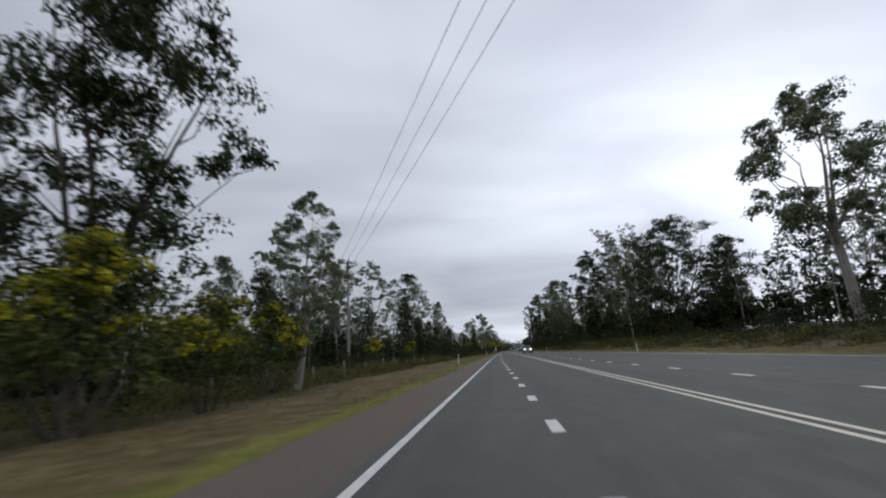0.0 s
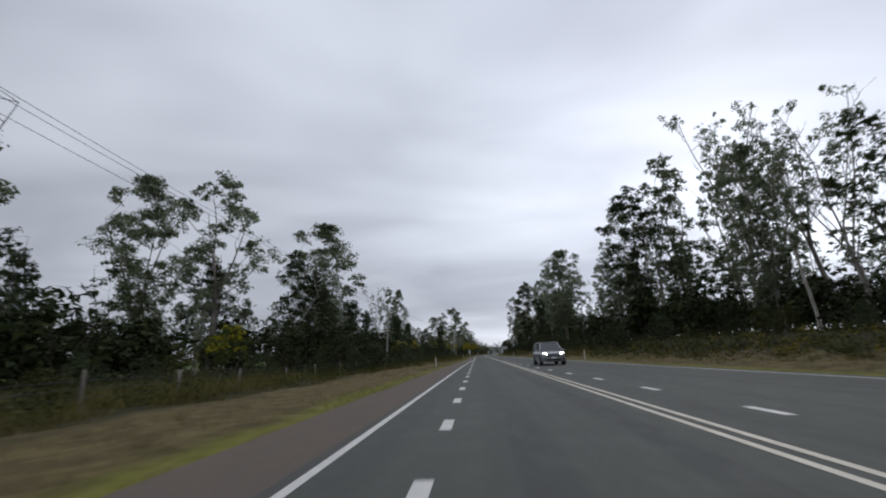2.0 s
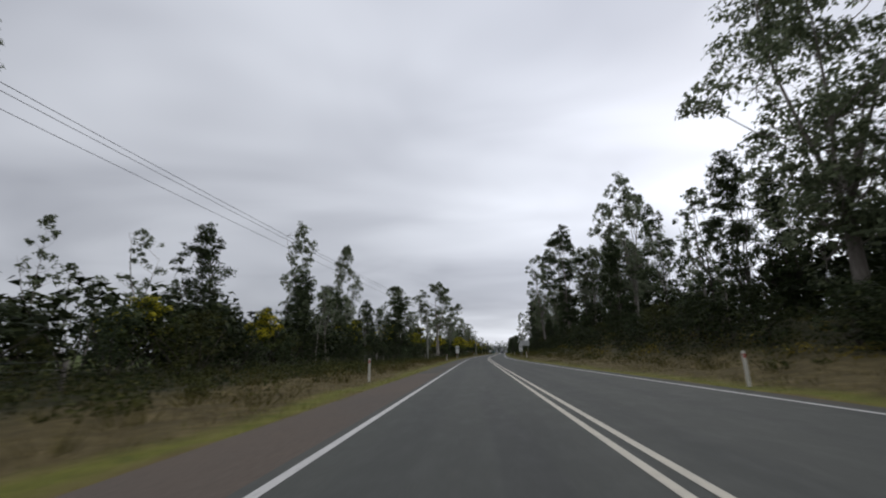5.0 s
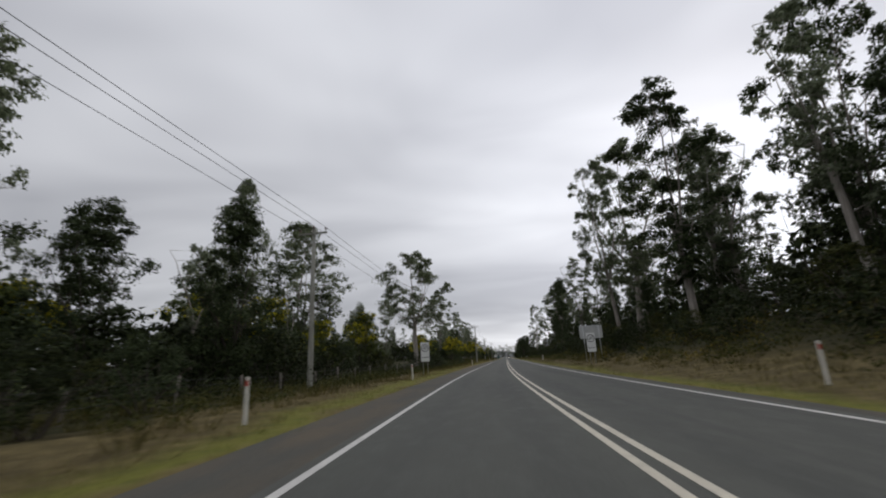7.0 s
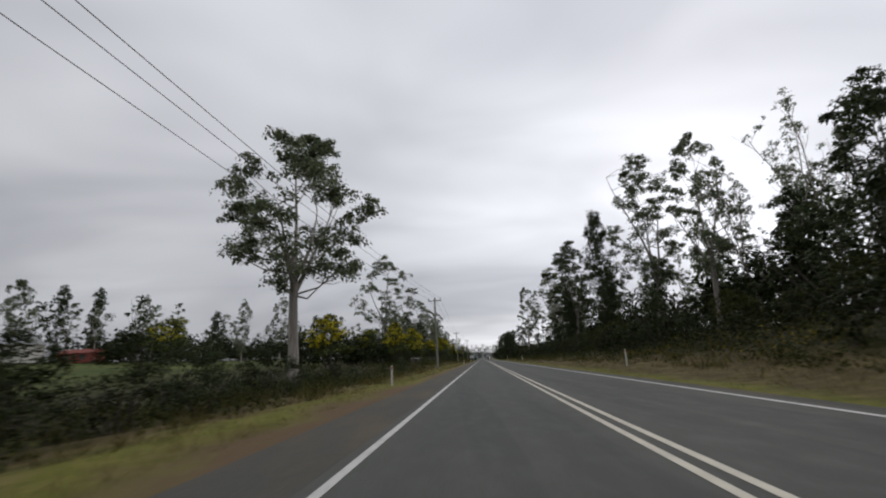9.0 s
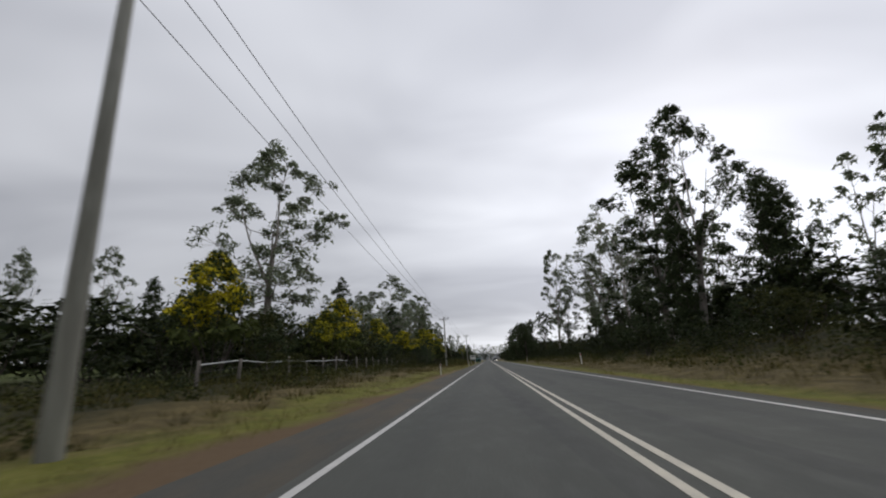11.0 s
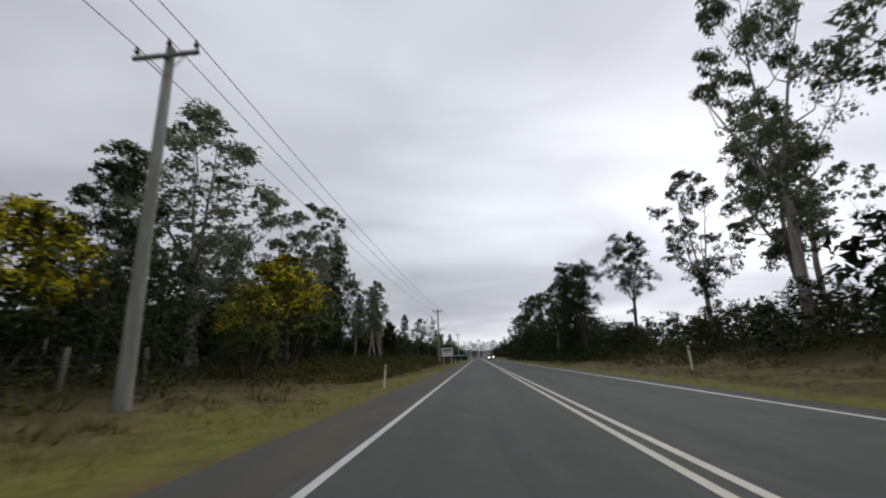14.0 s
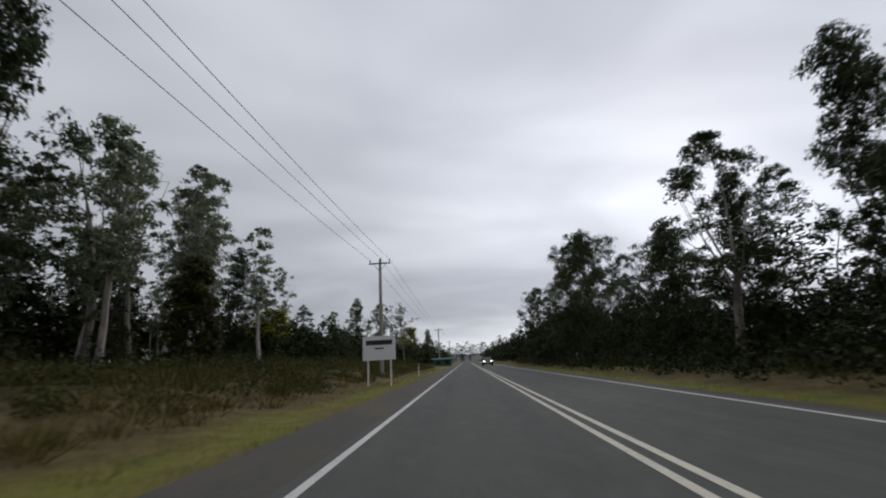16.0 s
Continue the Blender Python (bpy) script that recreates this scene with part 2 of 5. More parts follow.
M_POLE = bark_mat("weathered pole timber", (0.33, 0.33, 0.29), (0.200, 0.195, 0.165))
M_POST = plain("post plastic", (0.66, 0.64, 0.58), 0.6, 0, 0.12)
M_RED = plain("red reflector", (0.45, 0.04, 0.03), 0.35)
M_STEEL = plain("galvanised steel", (0.42, 0.43, 0.43), 0.45, 0.7, 0.15)
M_WIRE = plain("conductor", (0.05, 0.05, 0.055), 0.6, 0.3)
M_CERAMIC = plain("brown insulator", (0.10, 0.06, 0.045), 0.3)
M_SIGN = plain("sign sheet", (0.70, 0.71, 0.70), 0.5, 0, 0.06)
M_SIGNBACK = plain("bare aluminium", (0.46, 0.47, 0.46), 0.5, 0.4, 0.1)
M_BLACK = plain("black print", (0.015, 0.015, 0.015), 0.5)
M_FENCE = bark_mat("fence timber", (0.25, 0.225, 0.195), (0.110, 0.095, 0.082))
M_ROOF = plain("grey roofing", (0.40, 0.41, 0.42), 0.5, 0.2, 0.1)
M_WALL = plain("pale wall", (0.55, 0.53, 0.49), 0.8)
M_REDROOF = plain("red cladding", (0.22, 0.055, 0.04), 0.8)
M_TEAL = plain("teal awning", (0.022, 0.080, 0.072), 0.7)
M_SILVER = plain("silver car paint", (0.36, 0.37, 0.38), 0.28, 0.75, 0.05)
M_CARDARK = plain("dark car paint", (0.035, 0.037, 0.042), 0.25, 0.3, 0.05)
M_TYRE = plain("tyre rubber", (0.02, 0.02, 0.02), 0.85)
M_TRIM = plain("black trim", (0.02, 0.02, 0.022), 0.5)
M_HILL = plain("wooded hill", (0.075, 0.085, 0.085), 0.95, 0, 0.35, 0.02)


def glass_mat():
    m = Mat("tinted glass", 0.05)
    m.colour((0.02, 0.024, 0.026))
    m.p.inputs["Specular IOR Level"].default_value = 0.8
    return m.m


def lamp_mat():
    m = Mat("lit headlamp", 0.2)
    m.colour((0.8, 0.8, 0.75))
    m.p.inputs["Emission Color"].default_value = (1.0, 0.93, 0.75, 1)
    m.p.inputs["Emission Strength"].default_value = 6.0
    return m.m


M_GLASS, M_LAMP = glass_mat(), lamp_mat()

# ---- mesh helpers ----


def mesh(name, verts, faces, mat, smooth=False, attrs=None):
    me = bpy.data.meshes.new(name)
    me.from_pydata([tuple(v) for v in verts], [], faces)
    for key, vals in (attrs or {}).items():
        a = me.attributes.new(key, "FLOAT", "POINT")
        a.data.foreach_set("value", np.asarray(vals, dtype=np.float32))
    if smooth:
        me.polygons.foreach_set("use_smooth", [True] * len(me.polygons))
    me.materials.append(mat)
    me.update()
    return me


def leaves(name, v3, mat):
    """A mesh of loose leaf blades from an array (n, 3, 3)."""
    n = len(v3)
    me = bpy.data.meshes.new(name)
    me.vertices.add(3 * n)
    me.vertices.foreach_set("co", np.asarray(v3, dtype=np.float32).ravel())
    me.loops.add(3 * n)
    me.loops.foreach_set("vertex_index", np.arange(3 * n, dtype=np.int32))
    me.polygons.add(n)
    me.polygons.foreach_set("loop_start", np.arange(0, 3 * n, 3, dtype=np.int32))
    me.materials.append(mat)
    me.update(calc_edges=True)
    return me


def thing(name, m, label, category, group="", kind=""):
    e = new(name)
    e.matrix_basis = m
    return tagged(e, label, category, group, kind)


def child(name, me, parent, label="", m=None):
    ob = new(name, me)
    ob.parent = parent
    if m is not None:
        ob.matrix_basis = m
    if label:
        ob["label"] = label
    return ob


def from_bm(name, bm, mat, smooth=False):
    me = bpy.data.meshes.new(name)
    if smooth:
        for f in bm.faces:
            f.smooth = True
    bm.to_mesh(me)
    bm.free()
    me.materials.append(mat)
    return me


def part(name, bm, mat, parent, label="", smooth=False, m=None):
    return child(name, from_bm(name, bm, mat, smooth), parent, label, m)


def box(size, at=(0, 0, 0), bevel=0.0, bm=None):
    bm = bm or bmesh.new()
    r = bmesh.ops.create_cube(bm, size=1.0, matrix=Matrix.Translation(at) @ Matrix.Diagonal((*size, 1)))
    if bevel:
        es = list({e for v in r["verts"] for e in v.link_edges})
        bmesh.ops.bevel(bm, geom=es, offset=bevel, segments=2, affect="EDGES")
    return bm


def rod(a, b, r0, r1=None, sides=8, bm=None):
    bm = bm or bmesh.new()
    a, b = Vector(a), Vector(b)
    q = (b - a).to_track_quat("Z", "Y").to_matrix().to_4x4()
    bmesh.ops.create_cone(bm, cap_ends=True, segments=sides, radius1=r0, radius2=r0 if r1 is None else r1, depth=(b - a).length,
                          matrix=Matrix.Translation((a + b) / 2) @ q)
    return bm


# ---- the road's line and the lie of the land ----


def axis(y):
    """x of the double centre line at y: straight, then a gentle bend to the right."""
    return 0.063025 * 12.0 * np.logaddexp(0, (np.asarray(y, dtype=float) - 182.5) / 12.0)


def left_line(y):
    return np.interp(y, (-60, 0, 35, 60, 88, 100), (-5.05, -4.85, -4.5, -4.15, -3.52, -3.5))


def right_line(y):
    return np.interp(y, (-100, -10, 20, 35, 60, 90, 130, 155), (11.0, 9.1, 7.3, 6.5, 5.95, 5.2, 3.9, 3.5))


def left_seal(y):
    return np.interp(y, (-60, 0, 35, 60, 88, 150, 500), (-6.75, -6.55, -6.2, -5.85, -5.25, -5.2, -5.1))


def right_seal(y):
    return right_line(y) + 0.75


def smooth01(x, a, b):
    t = np.clip((np.asarray(x, dtype=float) - a) / (b - a), 0, 1)
    return t * t * (3 - 2 * t)


def bank(y):
    """How high the right-hand bank stands."""
    return np.interp(y, (-80, 0, 60, 100, 180, 240, 300, 380, 450, 520), (0.6, 1.0, 1.5, 2.3, 2.9, 2.2, 1.6, 1.1, 0.8, 0.5))


def rise(y):
    """How much the left-hand verge climbs or falls from the seal."""
    return np.interp(y, (-60, 60, 87, 150, 190, 267, 290, 320, 380, 408, 460, 500, 540), (-0.25, -0.25, 0.15, 0.0, -0.25, -0.45, 0.5, 0.8, 0.65, 1.3, 1.4, 0.9, 0.5))


def swell(y):
    """The further climb of the land behind the fence."""
    return np.interp(y, (-60, 180, 267, 300, 440, 520), (0.25, 0.3, 0.1, 0.5, 0.8, 0.3))


def lay(u, y):
    """Height of the ground u metres from the centre line (to the right) at y."""
    u, y = np.asarray(u, dtype=float), np.asarray(y, dtype=float)
    lo, ro = left_seal(y) - u, u - right_seal(y)
    zl = -0.05 + rise(y) * smooth01(lo, 1.5, 9) + swell(y) * smooth01(lo, 8, 24)
    zl = zl + 4.0 * smooth01(lo, 30, 95) * np.interp(y, (150, 240, 420, 520), (0, 1, 1, 0)) * (1 - smooth01(lo, 200, 600))
    zr = -0.05 + 0.18 * smooth01(ro, 0.8, 3.0) + bank(y) * smooth01(ro, 2.5, 15) + 0.4 * smooth01(ro, 15, 40)
    zr = zr * (1 - smooth01(ro, 70, 240))
    z = np.where(lo > 0, zl, np.where(ro > 0, zr, -0.05))
    wave = 0.10 * np.sin(u * 0.9 + y * 0.31) * np.sin(y * 0.57 - u * 0.23) + 0.06 * np.sin(u * 2.1 - y * 1.3)
    away = np.maximum(lo, ro)
    return z + wave * smooth01(away, 0.6, 5)


def at(u, y):
    """World place of the ground u metres right of the centre line at y."""
    return float(axis(y)) + u, y, float(lay(u, y))


# ---- ground, road, markings ----


def earth(y):
    """Width of the bare reddish earth beside the left-hand shoulder."""
    return np.interp(y, (200, 222, 318, 345), (0.0, 1.0, 1.0, 0.0))


def build_ground():
    ys = np.concatenate([[-2500, -900, -400, -200], np.arange(-110, 520, 1.5), np.arange(530, 800, 12), [850, 950, 1200, 1700, 2600, 4200]])
    us = np.concatenate([[-3500, -1500, -700, -350, -200, -130, -90, -65, -48], np.arange(-38, -18, 2.0), np.arange(-18, -4, 0.7), [-3, 0, 3],
                         np.arange(3.5, 20, 0.7), np.arange(20, 42, 2.0), [50, 65, 90, 130, 200, 350, 700, 1500, 3500]])
    Y, U = np.meshgrid(ys, us, indexing="ij")
    X, Z = axis(Y) + U, lay(U, Y)
    verts = np.stack([X, Y, Z], -1).reshape(-1, 3)
    off = np.maximum(left_seal(Y) - U, U - right_seal(Y)).ravel()
    n, k = len(ys), len(us)
    faces = [(i * k + j, i * k + j + 1, (i + 1) * k + j + 1, (i + 1) * k + j) for i in range(n - 1) for j in range(k - 1)]
    dry = off * np.where(U.ravel() > 0, 1.15, np.interp(Y.ravel(), (90, 200, 316, 340, 385, 408), (1.5, 0.5, 0.5, 0.42, 0.5, 0.62))) - np.where(U.ravel() > 0, 0.0, 0.45 * earth(Y.ravel()))
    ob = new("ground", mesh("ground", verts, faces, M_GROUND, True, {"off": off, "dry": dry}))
    tagged(ob, "roadside ground of straw, turf and leaf litter", "ground", kind="structure")


def strip(ys, a, b, z):
    """A ribbon along the road between two offsets, given as functions or numbers."""
    A = a(ys) if callable(a) else np.full(len(ys), a, dtype=float)
    B = b(ys) if callable(b) else np.full(len(ys), b, dtype=float)
    x = axis(ys)
    v = np.empty((len(ys), 2, 3))
    v[:, 0, 0], v[:, 1, 0] = x + A, x + B
    v[:, :, 1], v[:, :, 2] = ys[:, None], z
    f = [(2 * i, 2 * i + 1, 2 * i + 3, 2 * i + 2) for i in range(len(ys) - 1)]
    return v.reshape(-1, 3), f


def build_road():
    ys = np.concatenate([[-400, -200], np.arange(-120, 560, 3.0), np.arange(570, 841, 30)])
    cols = 13
    x = axis(ys)
    L, R = left_line(ys) - 0.22, right_line(ys) + 0.3
    W = np.linspace(0, 1, cols)
    U = L[:, None] + (R - L)[:, None] * W[None, :]
    V = np.stack([x[:, None] + U, np.repeat(ys[:, None], cols, 1), np.full(U.shape, 0.0)], -1).reshape(-1, 3)
    F = [(i * cols + j, i * cols + j + 1, (i + 1) * cols + j + 1, (i + 1) * cols + j) for i in range(len(ys) - 1) for j in range(cols - 1)]
    road = new("road", mesh("road", V, F, M_ASPHALT, True, {"lane": U.ravel()}))
    tagged(road, "grey sealed two-way country road with worn wheel paths", "road", kind="structure")
    early, late = ys[ys <= 126], ys[ys >= 126]
    for name, yy, a, b, mat in (("shoulder_left", early, left_seal, lambda y: left_line(y) - 0.22, M_SHOULDER),
                                ("shoulder_left", late, left_seal, lambda y: left_line(y) - 0.22, M_SEAL),
                                ("shoulder_right", ys, lambda y: right_line(y) + 0.3, right_seal, M_SEAL)):
        v, f = strip(yy, a, b, -0.012)
        ob = new(name, mesh(name, v, f, mat))
        tagged(ob, "brown gravelly sealed road shoulder" if mat == M_SHOULDER else "grey dusty sealed road shoulder", "road shoulder", kind="structure")
    my = np.arange(-120, 620, 3.0)
    for name, a, b in (("edge_line_left", lambda y: left_line(y) - 0.06, lambda y: left_line(y) + 0.06),
                       ("edge_line_right", lambda y: right_line(y) - 0.055, lambda y: right_line(y) + 0.055),
                       ("centre_line_left", -0.19, -0.08), ("centre_line_right", 0.08, 0.19)):
        v, f = strip(my, a, b, 0.005)
        ob = new(name, mesh(name, v, f, M_CREAM if "centre" in name else M_WHITE))
        tagged(ob, "worn white painted road line", "road marking", kind="structure")
    dash = mesh("lane_dash", [(-0.09, -0.5, 0), (0.09, -0.5, 0), (0.09, 0.5, 0), (-0.09, 0.5, 0)], [(0, 1, 2, 3)], M_WHITE)
    y = 1.19 - 3.52 * 30
    while y < 84:
        u = float(np.interp(y, (-110, -52, -33, -18, 0, 84), (-2.2, -3.0, -3.3, -3.5, -3.57, -3.5)))
        ob = child("lane_dash", dash, road, m=pose(u, y, 0.005))
        y += 3.52
    y = -1.77 - 4.34 * 20
    while y < 66:
        u = float(np.interp(y, (-100, -32, -13, 3, 20, 35, 48, 64), (4.2, 2.5, 2.3, 1.85, 1.4, 0.97, 0.66, 0.45)))
        child("lane_dash", dash, road, m=pose(u, y, 0.005, 0, 0, 1.3))
        y += 4.34


build_ground()
build_road()

# ---- trees ----


class Wood:
    """Collects tapered limbs as one mesh."""

    def __init__(self):
        self.v, self.f = [], []

    def limb(self, pts, r0, r1, sides):
        pts = np.asarray(pts, dtype=float)
        n = len(pts)
        tang = np.gradient(pts, axis=0)
        tang /= np.linalg.norm(tang, axis=1)[:, None] + 1e-9
        ref = np.array([0.3, 0.95, 0.1])
        s = np.cross(tang, ref)
        s /= np.linalg.norm(s, axis=1)[:, None] + 1e-9
        t = np.cross(tang, s)
        ang = np.arange(sides) * 2 * math.pi / sides
        rad = r0 + (r1 - r0) * np.linspace(0, 1, n) ** 0.8
        ring = pts[:, None, :] + rad[:, None, None] * (np.cos(ang)[None, :, None] * s[:, None, :] + np.sin(ang)[None, :, None] * t[:, None, :])
        b = len(self.v)
        self.v.extend(ring.reshape(-1, 3).tolist())
        for i in range(n - 1):
            for j in range(sides):
                k = (j + 1) % sides
                self.f.append((b + i * sides + j, b + i * sides + k, b + (i + 1) * sides + k, b + (i + 1) * sides + j))


def bent(rng, a, d, length, n, up_pull, wobble):
    """A wandering limb from a, along d, which turns upwards by up_pull."""
    pts, d = [np.array(a, dtype=float)], np.array(d, dtype=float)
    for _ in range(n):
        d = d + np.array([0, 0, up_pull / n]) + rng.normal(0, wobble, 3)
        d /= np.linalg.norm(d)
        pts.append(pts[-1] + d * length / n)
    return np.array(pts), d


def spray(rng, centres, radii, per, size, droop=0.45, flat=1.0, face=0.75):
    """Leaves gathered in tight domed puffs, five to a clump, round the centres; face: how far they turn outwards."""
    c, r = np.asarray(centres, dtype=float), np.asarray(radii, dtype=float)
    k = len(c)
    sub = rng.normal(0, 1, (k, 5, 3))
    sub /= np.linalg.norm(sub, axis=2)[:, :, None]
    sub[:, :, 2] = np.abs(sub[:, :, 2]) * 1.1 - 0.4
    sub *= (r * 0.62)[:, None, None]
    count = np.maximum(6, (per * (0.65 + 0.7 * rng.random(k))).astype(int))
    who = np.repeat(np.arange(k), count)
    n = len(who)
    p = rng.normal(0, 1, (n, 3))
    p /= np.linalg.norm(p, axis=1)[:, None]
    p[:, 2] = np.where(p[:, 2] < -0.3, -p[:, 2], p[:, 2])
    nrm = p + rng.normal(0, 1 - face, (n, 3)) * 1.1 + np.array([0, 0, 0.3])
    nrm /= np.linalg.norm(nrm, axis=1)[:, None] + 1e-9
    p *= ((0.25 + 0.75 * rng.random(n) ** 0.5) * 0.56 * r[who])[:, None]
    p[:, 2] *= flat
    p += c[who] + sub[who, rng.integers(0, 5, n)]
    a = rng.normal(0, 1, (n, 3))
    a[:, 2] -= droop
    a -= nrm * (a * nrm).sum(1)[:, None]
    a /= np.linalg.norm(a, axis=1)[:, None] + 1e-9
    b = np.cross(a, nrm)
    L = size * (0.65 + 0.7 * rng.random(n))[:, None]
    w = L * (0.26 + 0.16 * rng.random(n))[:, None]
    return np.stack([p + b * w, p - b * w, p + a * L], 1)


def along(pts, f):
    """The point at fraction f of a limb."""
    i = f * (len(pts) - 1)
    k = min(int(i), len(pts) - 2)
    return pts[k] + (pts[k + 1] - pts[k]) * (i - k)


def bole(rng, w, H, bare, girth, sides, lean):
    """The bare trunk, flared at the foot."""
    d0 = np.array([rng.normal(0, lean), rng.normal(0, lean), 1.0])
    trunk, _ = bent(rng, (0, 0, -0.4), d0, H * bare + 0.4, 7, 0.1, 0.035)
    r = H * girth
    w.limb(np.array([[0, 0, -0.5], [0, 0, 0.5]]), r * 1.6, r * 1.05, sides + 2)
    w.limb(trunk, r * 1.08, r * 0.74, sides + 1)
    return trunk, r


def gum_parts(seed, wide, bare=0.45, leaders=3, lobes=12, lobe=0.085, clumps=8, per=110, leaf=0.19, girth=0.017, sides=7, lean=0.05, skirt=1, fill=0.55, blunt=0.6, under=0.15, stout=0.85):
    """Limbs and leaves of a gum tree 20 m high: forked leaders in an egg-shaped crown of rounded lobes, each of several leaf clumps.
    wide: the crown's breadth, and lobe: a lobe's radius, as shares of the height; fill: how near the axis lobes may hang;
    blunt: the lower, the flatter the crown's head; under: how much the crown hangs below the fork."""
    rng = np.random.default_rng(seed)
    H, w = 20.0, Wood()
    trunk, r = bole(rng, w, H, bare, girth, sides, lean)
    fork = trunk[-1]
    z0, z1 = H * (bare - under * (1 - bare)), H * (0.985 - 0.62 * lobe)
    stems, rr = [], r * stout / math.sqrt(leaders)
    for k in range(leaders):
        az = 2 * math.pi * (k + rng.uniform(-0.25, 0.25)) / leaders
        out = 0.06 if k == 0 else wide * rng.uniform(0.18, 0.30)
        end = np.array([fork[0] + math.cos(az) * out * H, fork[1] + math.sin(az) * out * H, H * (0.90 if k == 0 else rng.uniform(0.62, 0.80))])
        start = trunk[-1 - (k % 2)]
        d = (end - start) / np.linalg.norm(end - start)
        pts, _ = bent(rng, start, d + np.array([d[0] * 0.35, d[1] * 0.35, -0.05]), np.linalg.norm(end - start), 7, 0.32, 0.07)
        w.limb(pts, rr, rr * 0.14, sides)
        stems.append(pts)
    C, R = [], []
    gold = rng.uniform(0, 6.28)
    for j in range(lobes):
        g = (j + rng.uniform(0.1, 0.9)) / lobes
        gold += 2.4 + rng.uniform(-0.6, 0.6)
        rl = H * lobe * rng.uniform(0.72, 1.25) * (1.1 - 0.25 * g)
        egg = math.sin(math.pi * (0.10 + 0.86 * g)) ** blunt
        out = max(0.0, 0.5 * wide * H * egg * rng.uniform(fill, 1.06) - rl * 0.9)
        c = np.array([fork[0] + math.cos(gold) * out, fork[1] + math.sin(gold) * out, z0 + (z1 - z0) * g])
        near = min(stems, key=lambda p: np.abs(p - c + np.array([0, 0, 0.6 * out])).sum(1).min())
        i = int(np.abs(near - c + np.array([0, 0, 0.6 * out])).sum(1).argmin())
        br = rr * 0.42 * (1.1 - 0.65 * g)
        mid = (near[i] + c) / 2 + np.array([0, 0, -0.10 * out]) + rng.normal(0, 0.12 * rl, 3)
        w.limb([near[i], mid, c], br, br * 0.4, 5 if sides > 5 else 3)
        for _ in range(clumps):
            d = rng.normal(0, 1, 3)
            d /= np.linalg.norm(d)
            d[2] = abs(d[2]) if d[2] < -0.5 else d[2]
            p = c + d * rl * rng.uniform(0.45, 0.95)
            if sides > 5:
                w.limb([c, (c + p) / 2 - np.array([0, 0, 0.08 * rl]), p], br * 0.4, 0.012, 3)
            C.append(p), R.append(rl * rng.uniform(0.40, 0.60))
    for _ in range(skirt):
        p0, az = along(trunk, rng.uniform(0.5, 0.9)), rng.uniform(0, 2 * math.pi)
        c = p0 + np.array([math.cos(az), math.sin(az), 0.4]) * H * 0.07
        w.limb([p0, c], r * 0.16, 0.02, 5)
        C += [c + rng.normal(0, 0.3, 3) for _ in range(3)]
        R += [H * lobe * 0.35] * 3
    return w, spray(rng, C, R, per, leaf)


def sparse_parts(seed, bare=0.45, leaders=3, spread=0.30, clump=0.6, per=60, leaf=0.17, branches=9, dead=0.4, girth=0.012, sides=7, twigs=4, lean=0.05, reach=1.0):
    """Limbs and leaves of a gum tree 20 m high that has lost many of its leaves: upright bare branches with small tufts."""
    rng = np.random.default_rng(seed)
    H, w = 20.0, Wood()
    trunk, r = bole(rng, w, H, bare, girth, sides, lean)
    C, R = [], []
    for k in range(leaders):
        az = 2 * math.pi * (k + rng.uniform(-0.3, 0.3)) / leaders
        tilt = spread * rng.uniform(0.5, 1.5)
        dd = np.array([math.cos(az) * tilt, math.sin(az) * tilt, 1.0])
        start = trunk[-1 - (k % 2)]
        pts, _ = bent(rng, start, dd / np.linalg.norm(dd), (H - start[2]) * rng.uniform(0.78, 1.0), 7, 0.35, 0.09)
        rr = r * 0.84 / math.sqrt(leaders)
        w.limb(pts, rr, 0.03, sides)
        C.append(pts[-1]), R.append(clump * rng.uniform(0.7, 1.1))
        for b in range(branches):
            f = 0.12 + 0.85 * (b + rng.random()) / branches
            az = rng.uniform(0, 2 * math.pi)
            out = np.array([math.cos(az), math.sin(az), rng.uniform(0.5, 1.5)])
            bl = reach * H * rng.uniform(0.10, 0.19) * (1.15 - 0.55 * f)
            bp, e2 = bent(rng, along(pts, f), out / np.linalg.norm(out), bl, 4, 0.5, 0.16)
            br = rr * 0.42 * (1.1 - 0.6 * f)
            w.limb(bp, br, 0.02, 5)
            bare_branch = rng.random() < dead
            for q in range(twigs):
                az = rng.uniform(0, 2 * math.pi)
                td = e2 + np.array([math.cos(az), math.sin(az), rng.uniform(-0.1, 0.8)]) * 0.8
                tp, _ = bent(rng, bp[2 + q % 3], td / np.linalg.norm(td), bl * rng.uniform(0.4, 0.7), 3, 0.3, 0.15)
                w.limb(tp, br * 0.45, 0.014, 3)
                if not bare_branch:
                    C.append(tp[-1]), R.append(clump * rng.uniform(0.6, 1.15))
    return w, spray(rng, C, R, per, leaf)


